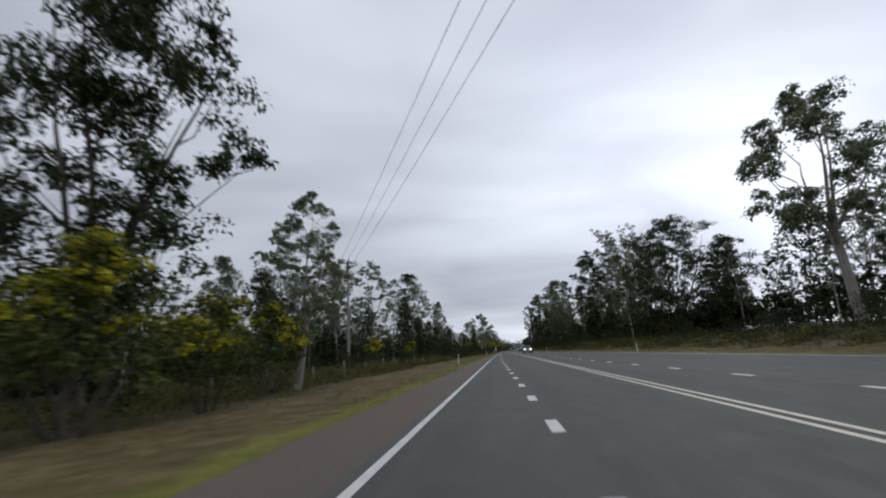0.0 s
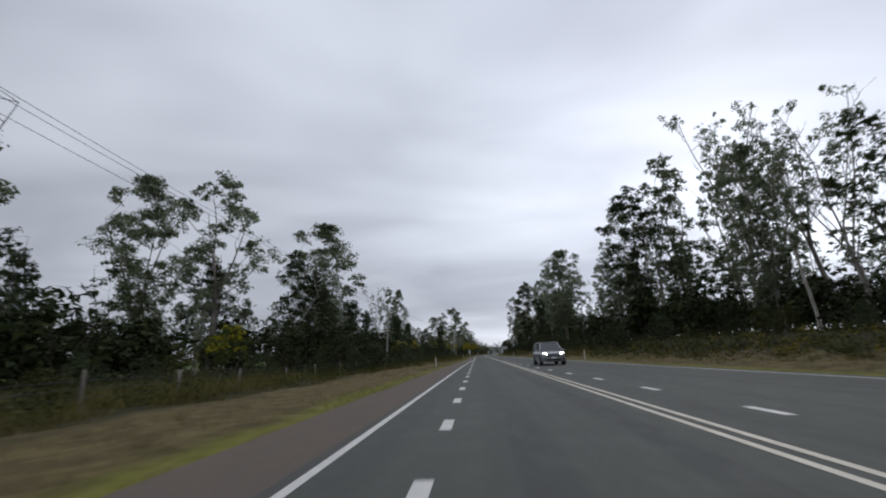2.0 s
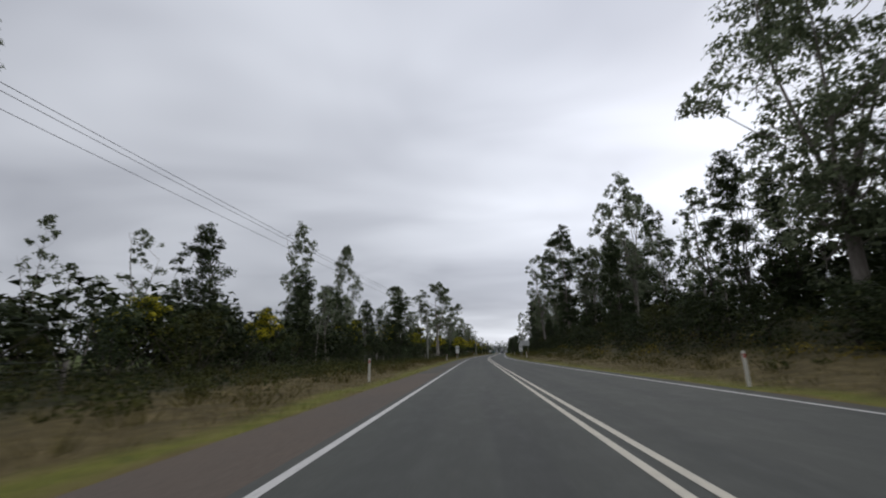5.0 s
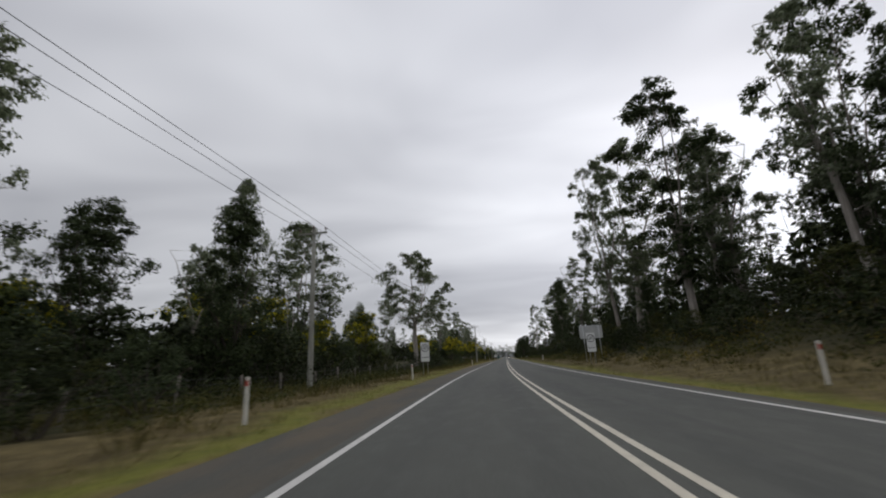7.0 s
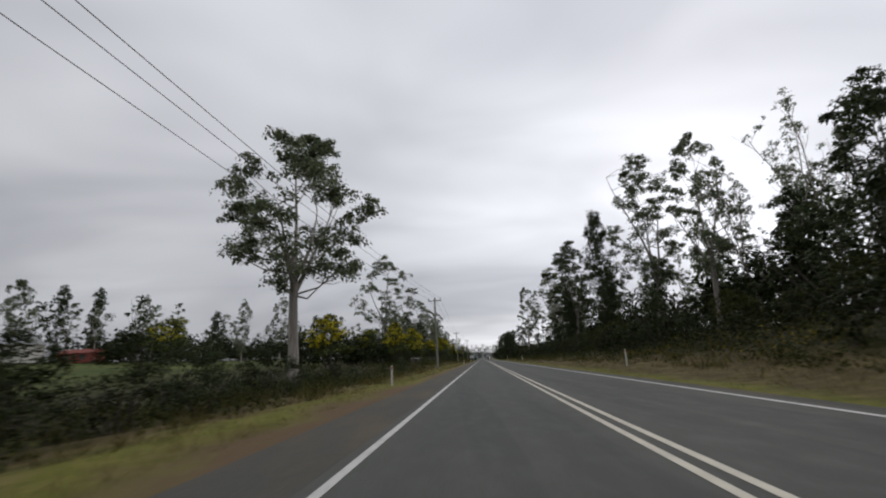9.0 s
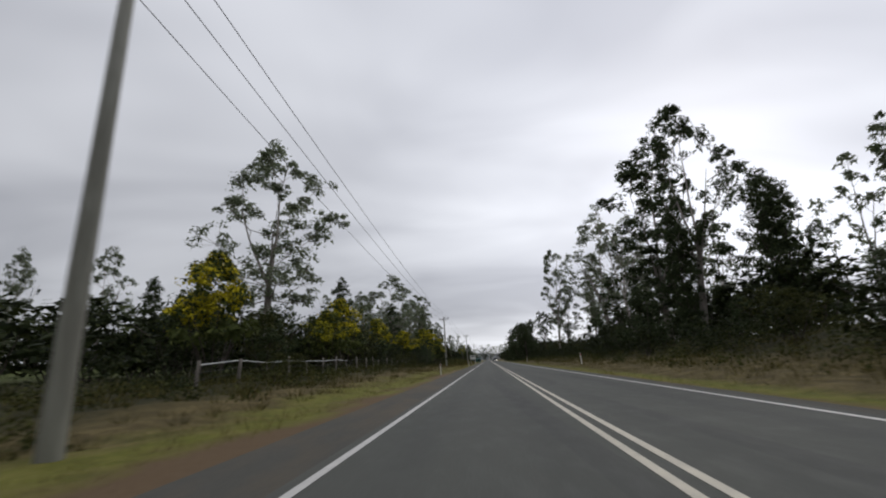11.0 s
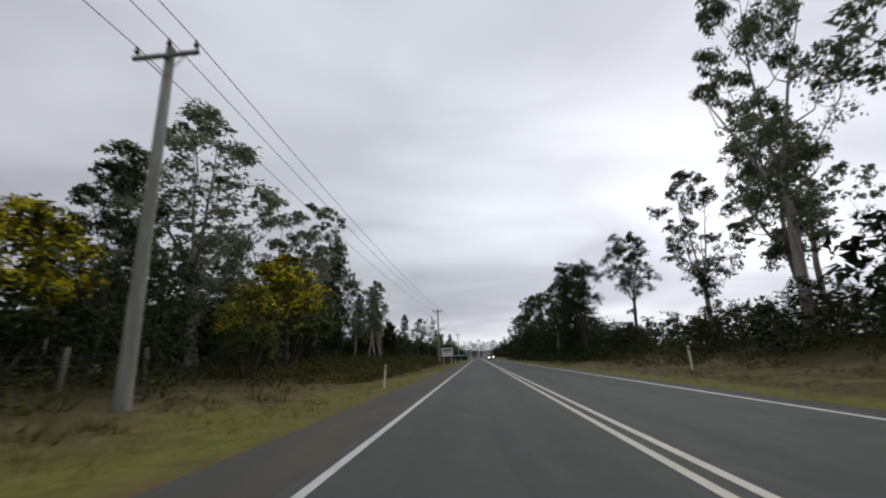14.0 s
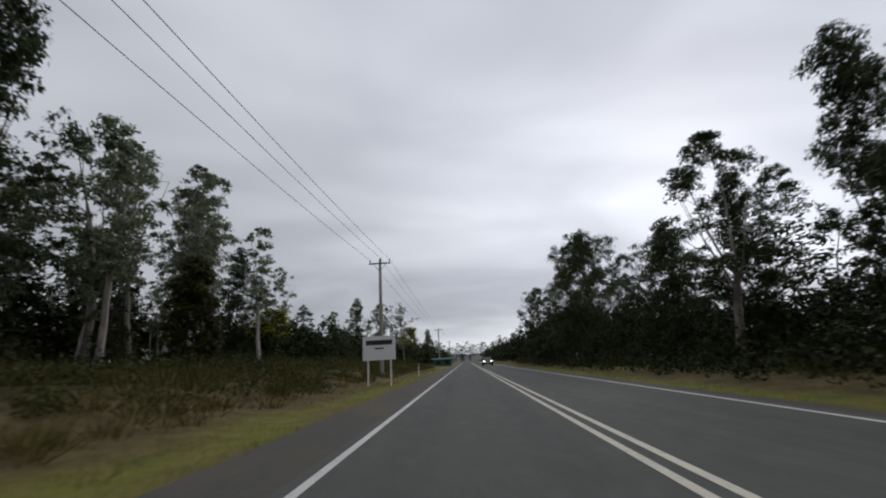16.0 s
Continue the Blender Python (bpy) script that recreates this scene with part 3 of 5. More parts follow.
def bush_parts(seed, H=4.0, wide=1.6, stems=7, clumps=26, clump=0.8, per=45, leaf=0.30, low=0.15, blossom=0.0, cone=False):
    """A many-stemmed bush with an uneven crown; returns stems, leaves and blossom."""
    rng = np.random.default_rng(seed)
    w, C, R = Wood(), [], []
    for k in range(stems):
        az = 2 * math.pi * k / stems + rng.uniform(-0.4, 0.4)
        d = np.array([math.cos(az) * 0.35 * wide / 1.6, math.sin(az) * 0.35 * wide / 1.6, 1.0])
        pts, _ = bent(rng, (0.15 * math.cos(az), 0.15 * math.sin(az), -0.2), d, H * rng.uniform(0.6, 0.95), 5, 0.1, 0.12)
        w.limb(pts, 0.05 * H / 4, 0.012, 4)
    for k in range(clumps):
        f = low + (1 - low) * (k + rng.random()) / clumps
        az = rng.uniform(0, 2 * math.pi)
        reach = wide * math.sin(math.pi * min(1, 0.22 + 0.78 * f)) ** 0.6 * rng.uniform(0.25, 1.0)
        if cone:
            reach = 1.35 * wide * (f + 0.06) ** 0.25 * (1.02 - f) ** 0.62 * rng.uniform(0.55, 0.9)
        C.append(np.array([math.cos(az) * reach, math.sin(az) * reach, H * f * rng.uniform(0.86, 1.02)]))
        R.append(clump * rng.uniform(0.6, 1.2))
    foliage = spray(rng, C, R, per, leaf, 0.3, 1.1)
    flowers = None
    if blossom:
        pick = [i for i, c in enumerate(C) if c[2] > H * 0.45 and rng.random() < blossom]
        flowers = spray(rng, [C[i] + np.array([0, 0, 0.16 * clump]) for i in pick], [R[i] * 0.95 for i in pick], per * 1.1, leaf * 0.85, 0.2, 0.9)
    return w, foliage, flowers


KINDS, LITE = {}, {}


def lighter(v3):
    """Every second leaf, each grown to fill the place of two, for trees that stand well back."""
    v = v3[::2]
    c = v.mean(1, keepdims=True)
    return c + (v - c) * 1.38


def kind_gum(key, label, green, bark, make=gum_parts, **kw):
    w, lv = make(**kw)
    tall = 20 / np.percentile(lv[:, :, 2], 99.9)
    lv, w.v = lv * np.array([1, 1, tall]), (np.asarray(w.v) * np.array([1, 1, tall])).tolist()
    KINDS[key] = ("gum_tree", label, 20.0, mesh("trunk", w.v, w.f, bark, True), leaves("crown", lv, green), None)
    LITE[key] = leaves("crown", lighter(lv), green)


def kind_bush(key, name, label, green, bark, bloom=M_BLOSSOM, **kw):
    w, lv, fl = bush_parts(**kw)
    KINDS[key] = (name, label, kw["H"], mesh("trunk", w.v, w.f, bark, True), leaves("crown", lv, green), leaves("blossom", fl, bloom) if fl is not None else None)
    LITE[key] = leaves("crown", lighter(lv), green)


def plant(key, u, y, height, girth=1.0, turn=0.0, group=""):
    """Sets one tree or bush of a kind on the ground, u metres right of the centre line."""
    name, label, base, wood, crown, bloom = KINDS[key]
    x, _, z = at(u, y)
    s = height / base
    e = new(name)
    e.matrix_basis = pose(x, y, z, 0, 0, turn) @ Matrix.Diagonal((s * girth, s * girth, s, 1))
    tagged(e, label, "tree" if name.endswith("tree") else "bush", group)
    child("trunk", wood, e)
    back = abs(u) > (20 if "gum" in name else 14) and key != "cypress"
    child("crown", LITE[key] if back else crown, e)
    if bloom:
        child("blossom", bloom, e, "yellow wattle blossom")
    return e


OPEN = "tall gum tree with pale forked trunk and open clumped crown"
TALL = "slender straight gum tree with high thin crown"
SPARSE = "thin half-bare gum tree with pale dead branches"
FULL = "broad full-crowned dark green gum tree"
kind_gum("open_a", OPEN, M_GUM, M_BARK_PALE, seed=11, wide=0.66, bare=0.37, leaders=5, lobes=22, lobe=0.088, clumps=9, per=150, fill=0.75, leaf=0.2, blunt=0.5, under=0.05, girth=0.020, stout=1.25)
kind_gum("open_b", OPEN, M_GUM_PALE, M_BARK, seed=12, wide=0.58, bare=0.34, leaders=4, lobes=26, lobe=0.074, clumps=8, per=85, leaf=0.2)
kind_gum("open_c", OPEN, M_GUM, M_BARK, seed=13, wide=0.54, bare=0.36, leaders=3, lobes=24, lobe=0.075, clumps=8, per=88, leaf=0.2)
kind_gum("open_d", OPEN, M_DENSE, M_BARK, seed=14, wide=0.58, bare=0.34, leaders=4, lobes=26, lobe=0.075, clumps=8, per=88, leaf=0.2)
kind_gum("tall_a", TALL, M_GUM, M_BARK, seed=21, wide=0.36, bare=0.34, leaders=3, lobes=22, lobe=0.064, clumps=8, per=80, girth=0.014)
kind_gum("tall_b", TALL, M_GUM_PALE, M_BARK_PALE, seed=22, wide=0.32, bare=0.42, leaders=3, lobes=18, lobe=0.06, clumps=7, per=76, girth=0.012)
kind_gum("tall_c", TALL, M_DENSE, M_BARK, seed=23, wide=0.38, bare=0.24, leaders=3, lobes=28, lobe=0.068, clumps=8, per=85, girth=0.013, fill=0.3)
kind_gum("sparse_a", SPARSE, M_GUM_PALE, M_BARK_PALE, make=sparse_parts, seed=31, bare=0.34, leaders=4, spread=0.26, clump=0.6, per=60, dead=0.4)
kind_gum("sparse_b", SPARSE, M_GUM, M_BARK, make=sparse_parts, seed=32, bare=0.36, leaders=3, spread=0.2, clump=0.6, per=62, branches=11, dead=0.35)
kind_gum("dome", "gum tree with bare dark trunk and domed dark crown", M_DENSE, M_BARK_DARK, seed=45, wide=0.58, bare=0.44, leaders=5, lobes=19, lobe=0.095, clumps=9, per=130, leaf=0.2, blunt=0.4, under=0.0)
kind_gum("full_a", FULL, M_GUM, M_BARK, seed=41, wide=0.62, bare=0.24, leaders=4, lobes=40, lobe=0.086, clumps=8, per=100, leaf=0.19, fill=0.35)
kind_gum("full_b", FULL, M_DENSE, M_BARK_DARK, seed=42, wide=0.60, bare=0.16, leaders=4, lobes=36, lobe=0.094, clumps=8, per=90, leaf=0.23, fill=0.3)
kind_gum("full_c", FULL, M_GUM_PALE, M_BARK, seed=43, wide=0.62, bare=0.26, leaders=4, lobes=30, lobe=0.084, clumps=8, per=92, leaf=0.2, fill=0.4)
kind_gum("round", "broad dark tree with a dense rounded crown", M_DENSE, M_BARK_DARK, seed=47, wide=1.05, bare=0.16, leaders=7, lobes=44, lobe=0.12, clumps=9, per=150, leaf=0.2, fill=0.35, blunt=0.45)
BACK = "slender gum tree in the woodland behind the road"
kind_gum("back_a", BACK, M_GUM, M_BARK, seed=51, wide=0.34, bare=0.36, leaders=2, lobes=13, lobe=0.062, clumps=5, per=22, leaf=0.36, girth=0.010, sides=4, skirt=0)
kind_gum("back_b", BACK, M_DENSE, M_BARK_DARK, seed=52, wide=0.42, bare=0.20, leaders=2, lobes=15, lobe=0.074, clumps=5, per=22, leaf=0.4, girth=0.011, sides=4, skirt=0)
kind_gum("back_c", BACK, M_GUM_PALE, M_BARK_PALE, seed=53, wide=0.32, bare=0.42, leaders=2, lobes=11, lobe=0.060, clumps=5, per=22, leaf=0.34, girth=0.010, sides=4, skirt=0)
DARKBUSH = "dense dark tea-tree bush beside the road"
kind_bush("tea_a", "tea_tree_bush", DARKBUSH, M_BUSH_SHADED, M_BARK_DARK, seed=61, H=4.0, wide=1.9, clumps=36, clump=0.70, per=115, leaf=0.11)
kind_bush("tea_b", "tea_tree_bush", DARKBUSH, M_DENSE, M_BARK_DARK, seed=62, H=4.0, wide=1.5, clumps=32, clump=0.68, per=115, leaf=0.11)
kind_bush("tea_c", "tea_tree_bush", "olive scrub bush beside the road", M_HEATH, M_BARK_DARK, seed=63, H=4.0, wide=2.2, clumps=34, clump=0.72, per=115, leaf=0.11)
kind_bush("under_a", "tea_tree_bush", DARKBUSH, M_BUSH_SHADED, M_BARK_DARK, seed=64, H=4.0, wide=2.0, stems=4, clumps=24, clump=0.95, per=26, leaf=0.29, low=0.08)
kind_bush("under_b", "tea_tree_bush", DARKBUSH, M_BUSH_SHADED, M_BARK_DARK, seed=65, H=4.0, wide=1.7, stems=4, clumps=22, clump=0.95, per=26, leaf=0.29, low=0.08)
kind_bush("wattle_a", "wattle_bush", "wattle in full yellow flower", M_OLIVE, M_BARK_DARK, seed=71, H=4.0, wide=1.8, clumps=56, clump=0.55, per=70, leaf=0.14, low=0.3, blossom=0.9)
kind_bush("wattle_b", "wattle_bush", "olive-green wattle with some yellow blossom", M_OLIVE, M_BARK_DARK, M_BUDS, seed=72, H=4.0, wide=2.0, clumps=56, clump=0.55, per=65, leaf=0.14, low=0.25, blossom=0.38)
kind_bush("cypress", "cypress_tree", "small dark egg-shaped cypress tree", M_CYPRESS, M_BARK_DARK, seed=81, H=5.0, wide=1.25, stems=4, clumps=110, clump=0.5, per=110, leaf=0.14, low=0.04, cone=True)

# road gums, stretch by stretch: kind, offset from the centre line, distance along the road, height, girth, turn
for row in (("full_b", -18, -45, 23.5, 0.85, 200), ("open_c", -14.5, -36, 11, 1.0, 90), ("full_a", -27.5, -24, 11, 0.8, 10), ("full_b", -30, -14, 12, 0.9, 40),
            ("open_b", -46, 22, 30, 0.9, 140), ("tall_a", -43, 34, 27, 1.1, 60), ("full_b", -40, 6, 13.5, 0.9, 75), ("tall_b", -36, 26, 20, 1.0, 33),
            ("full_a", -53, 67, 31, 0.9, 0), ("open_b", -42.5, 69.5, 31, 1.05, 200), ("full_b", -43.5, 70, 17, 0.9, 20)):
    plant(*row, group="gum trees along the road")
for row in (("full_a", -36, 101, 32, 1.15, 15), ("full_b", -29, 97, 13, 1.0, 140), ("full_b", -34.5, 111, 15, 0.9, 300), ("full_b", -39, 100, 20.46, 1.05, 80), ("tall_c", -34, 78, 20, 1.1, 130), ("full_b", -30, 83, 13.5, 1.0, 250), ("sparse_a", -28.5, 117, 19, 0.8, 30),
            ("full_b", -27, 138, 13.5, 0.9, 10), ("full_b", -33, 192, 15, 0.8, 300), ("full_b", -58, 54, 16, 0.9, 12),
            ("full_b", -27, 100, 11, 0.9, 77), ("tall_c", -26, 74, 10, 1.2, 5)):
    plant(*row, group="gum trees along the road")
for row in (("tall_a", -41, 189.5, 31, 0.8, 210), ("full_b", -38, 185, 18.5, 1.15, 70), ("full_b", -24.5, 185.5, 12, 0.95, 35), ("full_a", -47, 235, 37, 0.55, 99),
            ("full_a", -25, 211.7, 19.3, 1.15, 250), ("full_b", -18.8, 190, 13.5, 1.0, 66), ("full_b", -29, 203, 10.5, 1.0, 120), ("full_b", -35, 180, 13.5, 0.9, 15), ("full_b", -30.4, 180, 14.5, 0.85, 200), ("full_c", -40, 216, 18, 0.8, 10),
            ("open_a", -22, 267.5, 29.5, 1.0, 205), ("open_b", -23.7, 320, 25.5, 1.1, 20)):
    plant(*row, group="gum trees along the road")
for row in (("full_c", -19.3, 231, 12.3, 0.75, 110), ("full_c", -22, 226, 10.8, 0.9, 30), ("full_c", -24, 231.5, 10.8, 0.9, 10),
            ("tall_c", -21.5, 336, 12.6, 1.0, 0), ("open_b", -25.5, 390.7, 23.4, 1.35, 160), ("full_c", -31.7, 389.3, 18.6, 0.8, 45), ("open_c", -22.5, 408.5, 20.0, 1.0, 5), ("open_b", -22.5, 399, 17.6, 1.15, 70),
            ("tall_b", -17, 423.5, 12, 1.1, 50), ("tall_b", -19.5, 424.5, 11, 1.2, 170), ("full_b", -22.5, 414, 12, 0.8, 240)):
    plant(*row, group="gum trees along the road")
for row in (("open_b", -45, 425, 25, 0.8, 20), ("full_b", -24, 487.6, 13.6, 0.75, 33), ("tall_c", -25.5, 462, 8.6, 1.3, 200), ("tall_b", -25, 477, 9.5, 1.3, 10), ("full_a", -19.4, 488, 12.4, 0.8, 140), ("sparse_b", -14.8, 493, 14, 1.3, 60), ("full_b", -11.8, 514, 9.3, 0.8, 90), ("full_c", -26, 354, 12.3, 0.9, 140), ("tall_c", -24, 380, 14.5, 1.2, 300),
            ("full_b", -22, 415.5, 17.8, 0.72, 80), ("tall_a", -30.7, 432.3, 21, 1.2, 190), ("tall_b", -18, 427, 13.3, 1.0, 0), ("tall_b", -26, 428, 16, 1.2, 110), ("tall_b", -30, 436, 18, 1.1, 40), ("tall_a", -25, 436, 15, 1.1, 200), ("tall_b", -23, 444, 15, 1.2, 310), ("tall_b", -34, 424, 17, 1.1, 150), ("tall_c", -31, 421, 16, 1.2, 250), ("tall_c", -36, 432, 18, 1.2, 10), ("full_b", -27, 446, 13, 0.9, 90), ("full_b", -38, 440, 14, 1.0, 170), ("tall_c", -30, 360, 14, 1.1, 70)):
    plant(*row, group="gum trees along the road")
for row in (("open_a", 30, -14, 25, 0.95, 30), ("round", 30, 26, 22.5, 1.1, 80), ("full_b", 44, 34, 20, 1.0, 10), ("sparse_a", 46, 4, 18, 1.0, 70), ("tall_b", 42, -4, 16, 1.1, 30), ("sparse_b", 52, 12, 21, 1.0, 140), ("tall_b", 50, -6, 18, 1.1, 250), ("sparse_a", 33.5, 65.5, 33, 0.8, 0), ("sparse_b", 43, 72, 32.5, 0.8, 120),
            ("sparse_b", 36, 56, 27, 0.9, 40), ("sparse_a", 34, 50, 24, 0.9, 200), ("full_a", 30, 56, 22, 0.7, 10), ("tall_c", 29.5, 92, 31, 1.2, 30),
            ("sparse_b", 33, 92, 32, 0.6, 260), ("tall_a", 38, 91, 37, 1.0, 100), ("open_c", 42.5, 83.4, 30.5, 0.8, 75)):
    plant(*row, group="gum trees along the road")
for row in (("full_a", 22.3, 129, 26.5, 1.05, 130), ("tall_a", 29, 108, 21.4, 1.2, 300), ("open_b", 34, 110, 33, 0.7, 0), ("full_b", 26, 139.5, 14, 0.9, 210),
            ("tall_c", 39, 120, 22, 1.1, 30), ("full_b", 23, 141, 17, 0.8, 3), ("tall_b", 31, 124, 20, 1.0, 70), ("tall_c", 20, 209.5, 30.5, 1.15, 15), ("tall_b", 25, 214, 25, 1.0, 77),
            ("open_d", 36, 206, 37, 0.8, 88), ("open_b", 28, 182, 32, 0.75, 140), ("full_b", 23, 178, 18, 0.9, 20), ("full_b", 33, 195, 21, 0.8, 190), ("full_b", 38, 209, 20, 0.8, 290), ("tall_b", 29.5, 198, 30.5, 1.0, 240), ("round", 36, 196, 15.5, 0.7, 100), ("full_b", 32, 204, 15.5, 0.9, 100)):
    plant(*row, group="gum trees along the road")
for row in (("tall_a", 28, 212.6, 25.5, 1.2, 10), ("open_c", 20.5, 230.5, 33, 1.1, 60), ("open_c", 15, 219.5, 26, 0.65, 200), ("tall_a", 21, 225.5, 15, 1.1, 70), ("full_b", 17, 228.5, 8, 0.9, 10), ("full_b", 19.8, 222, 8, 0.9, 190), ("round", 30.5, 221, 27, 0.4, 200),
            ("tall_a", 19, 272, 23.5, 1.1, 180), ("open_c", 21.6, 264.3, 21.3, 0.8, 35), ("sparse_b", 25.5, 263, 17.5, 0.8, 5), ("sparse_a", 36, 267, 26, 0.8, 60),
            ("sparse_b", 52, 279, 25.5, 0.9, 90), ("tall_c", 45, 265, 29, 1.0, 200), ("full_b", 30, 262, 14, 1.2, 40), ("full_b", 37, 259, 13.5, 1.2, 80), ("full_b", 16.8, 284, 20.7, 0.7, 120)):
    plant(*row, group="gum trees along the road")
for row in (("open_c", 14.8, 377, 24.5, 0.7, 30), ("open_b", 25, 370, 30, 1.0, 10), ("sparse_a", 22, 347, 25, 1.0, 150), ("tall_b", 27.5, 350.6, 20, 0.9, 0),
            ("tall_c", 22.5, 335, 27.9, 1.3, 45), ("open_b", 34, 372.4, 25, 0.8, 95), ("tall_c", 24.5, 361.6, 15, 1.1, 22), ("open_d", 20.3, 321.5, 26, 0.8, 30),
            ("full_b", 19, 321, 14, 0.8, 66), ("full_b", 27, 317, 15, 0.9, 20), ("full_b", 31, 324, 19, 0.8, 120), ("open_d", 20.5, 396, 18, 0.9, 130), ("tall_a", 31, 396, 27, 1.15, 33), ("tall_b", 27, 391, 20, 1.1, 75), ("full_b", 28, 358, 14, 0.9, 140)):
    plant(*row, group="gum trees along the road")
for row in (("dome", 9.5, 400, 10.6, 1.15, 20), ("dome", 14.9, 400, 12.6, 0.85, 120), ("full_b", 9.2, 406, 10.8, 0.95, 60), ("open_d", 9.7, 417.5, 10.5, 1.1, 10),
            ("round", 9.3, 437.5, 12, 0.8, 70), ("round", 12.2, 446, 13.5, 0.8, 150), ("full_b", 12.6, 412.5, 12, 0.8, 30), ("full_b", 11, 424, 8.5, 1.0, 250),
            ("round", 8.6, 457, 10, 0.8, 40), ("round", 13, 429, 8.5, 0.9, 10), ("full_b", 11.8, 418.6, 9.3, 0.8, 100)):
    plant(*row, group="gum trees along the road")

# wattles and small trees near the verge
for row in (("wattle_b", -12.5, -50, 4.2, 1.0, 0), ("wattle_b", -12.8, -45.5, 3.6, 1.1, 70), ("wattle_b", -15, -38, 4.5, 1.0, 140), ("wattle_a", -27, 21, 5.0, 1.0, 40),
            ("wattle_b", -25, 45, 4.5, 1.0, 15), ("wattle_a", -22.5, 142, 5.4, 0.8, 60), ("wattle_b", -24, 128, 5, 1.2, 0), ("wattle_b", -23, 112, 4.6, 1.2, 10),
            ("wattle_b", -28.6, 184.3, 6.8, 1.0, 200), ("wattle_b", -25, 205, 8.4, 1.1, 33), ("wattle_b", -34, 207, 10, 1.0, 100)):
    plant(*row, group="wattles along the road")
for row in (("wattle_b", -19.5, 206, 6.0, 0.9, 10), ("wattle_b", -21.5, 226, 9.0, 0.8, 60), ("wattle_b", -24.6, 232, 8.8, 0.9, 110),
            ("wattle_a", -24, 284, 7.6, 1.15, 25), ("wattle_b", -18, 321, 6.2, 1.0, 75), ("wattle_a", -18, 303, 7.4, 0.9, 5), ("wattle_a", -19, 328, 8.0, 0.9, 95),
            ("wattle_b", -26, 313, 7.0, 1.0, 50), ("wattle_a", -23.1, 364.5, 8.4, 1.1, 0)):
    plant(*row, group="wattles along the road")
for row in (("wattle_a", -20, 371, 7.0, 1.1, 210), ("wattle_a", -16, 386.5, 8.0, 1.2, 30), ("wattle_b", -23, 357, 8.5, 1.0, 0), ("wattle_b", -19.5, 396, 9.0, 0.9, 80),
            ("wattle_a", -20.5, 401, 8.8, 0.65, 55), ("wattle_a", -22.5, 404.5, 7.8, 0.6, 155), ("wattle_b", -13, 376, 4.5, 0.8, 9), ("wattle_b", -10.9, 358, 4.9, 0.75, 130), ("cypress", -15, 420, 5.3, 1.05, 0), ("wattle_b", -24, 449, 6.0, 1.2, 20), ("wattle_b", -13.8, 492, 7.6, 0.8, 20)):
    plant(*row, group="wattles along the road")

# ---- woodland and thickets behind, scattered by chance ----
rng = np.random.default_rng(5)


def open_left(y):
    return 238 < y < 306


def mesh_arrays(me):
    v = np.empty(3 * len(me.vertices), dtype=np.float32)
    me.vertices.foreach_get("co", v)
    f = np.empty(len(me.loops), dtype=np.int32)
    me.loops.foreach_get("vertex_index", f)
    return v.reshape(-1, 3), f, me.polygons[0].loop_total


def mass(name, label, rows, category="woodland"):
    """Many trees of the kinds as one uncounted mass: rows of kind, offset, distance, height, girth, turn."""
    V, F, N, MI, base, mats = [], [], [], [], 0, []
    for key, u, y, h, g, turn in rows:
        _, _, b, wood, crown, bloom = KINDS[key]
        x, _, z = at(u, y)
        s, c, n = h / b, math.cos(radians(turn)), math.sin(radians(turn))
        for me in (wood, LITE[key] if abs(u) > (17 if "under" in key else 34) or y > 475 else crown):
            if me.materials[0] not in mats:
                mats.append(me.materials[0])
            v, f, k = mesh_arrays(me)
            V.append(np.stack([x + s * g * (c * v[:, 0] - n * v[:, 1]), y + s * g * (n * v[:, 0] + c * v[:, 1]), z + s * v[:, 2]], -1))
            F.append(f + base)
            N.append(np.full(len(f) // k, k, dtype=np.int32))
            MI.append(np.full(len(f) // k, mats.index(me.materials[0]), dtype=np.int32))
            base += len(v)
    V, F, N, MI = np.concatenate(V), np.concatenate(F), np.concatenate(N), np.concatenate(MI)
    me = bpy.data.meshes.new(name)
    me.vertices.add(len(V))
    me.vertices.foreach_set("co", V.astype(np.float32).ravel())
    me.loops.add(len(F))
    me.loops.foreach_set("vertex_index", F.astype(np.int32))
    me.polygons.add(len(N))
    me.polygons.foreach_set("loop_start", (np.cumsum(N) - N).astype(np.int32))
    for m in mats:
        me.materials.append(m)
    me.polygons.foreach_set("material_index", MI)
    me.update(calc_edges=True)
    tagged(new(name, me), label, category, kind="stuff")


BACKS, TEAS = ("back_a", "back_b", "back_c"), ("tea_a", "tea_b", "tea_c")


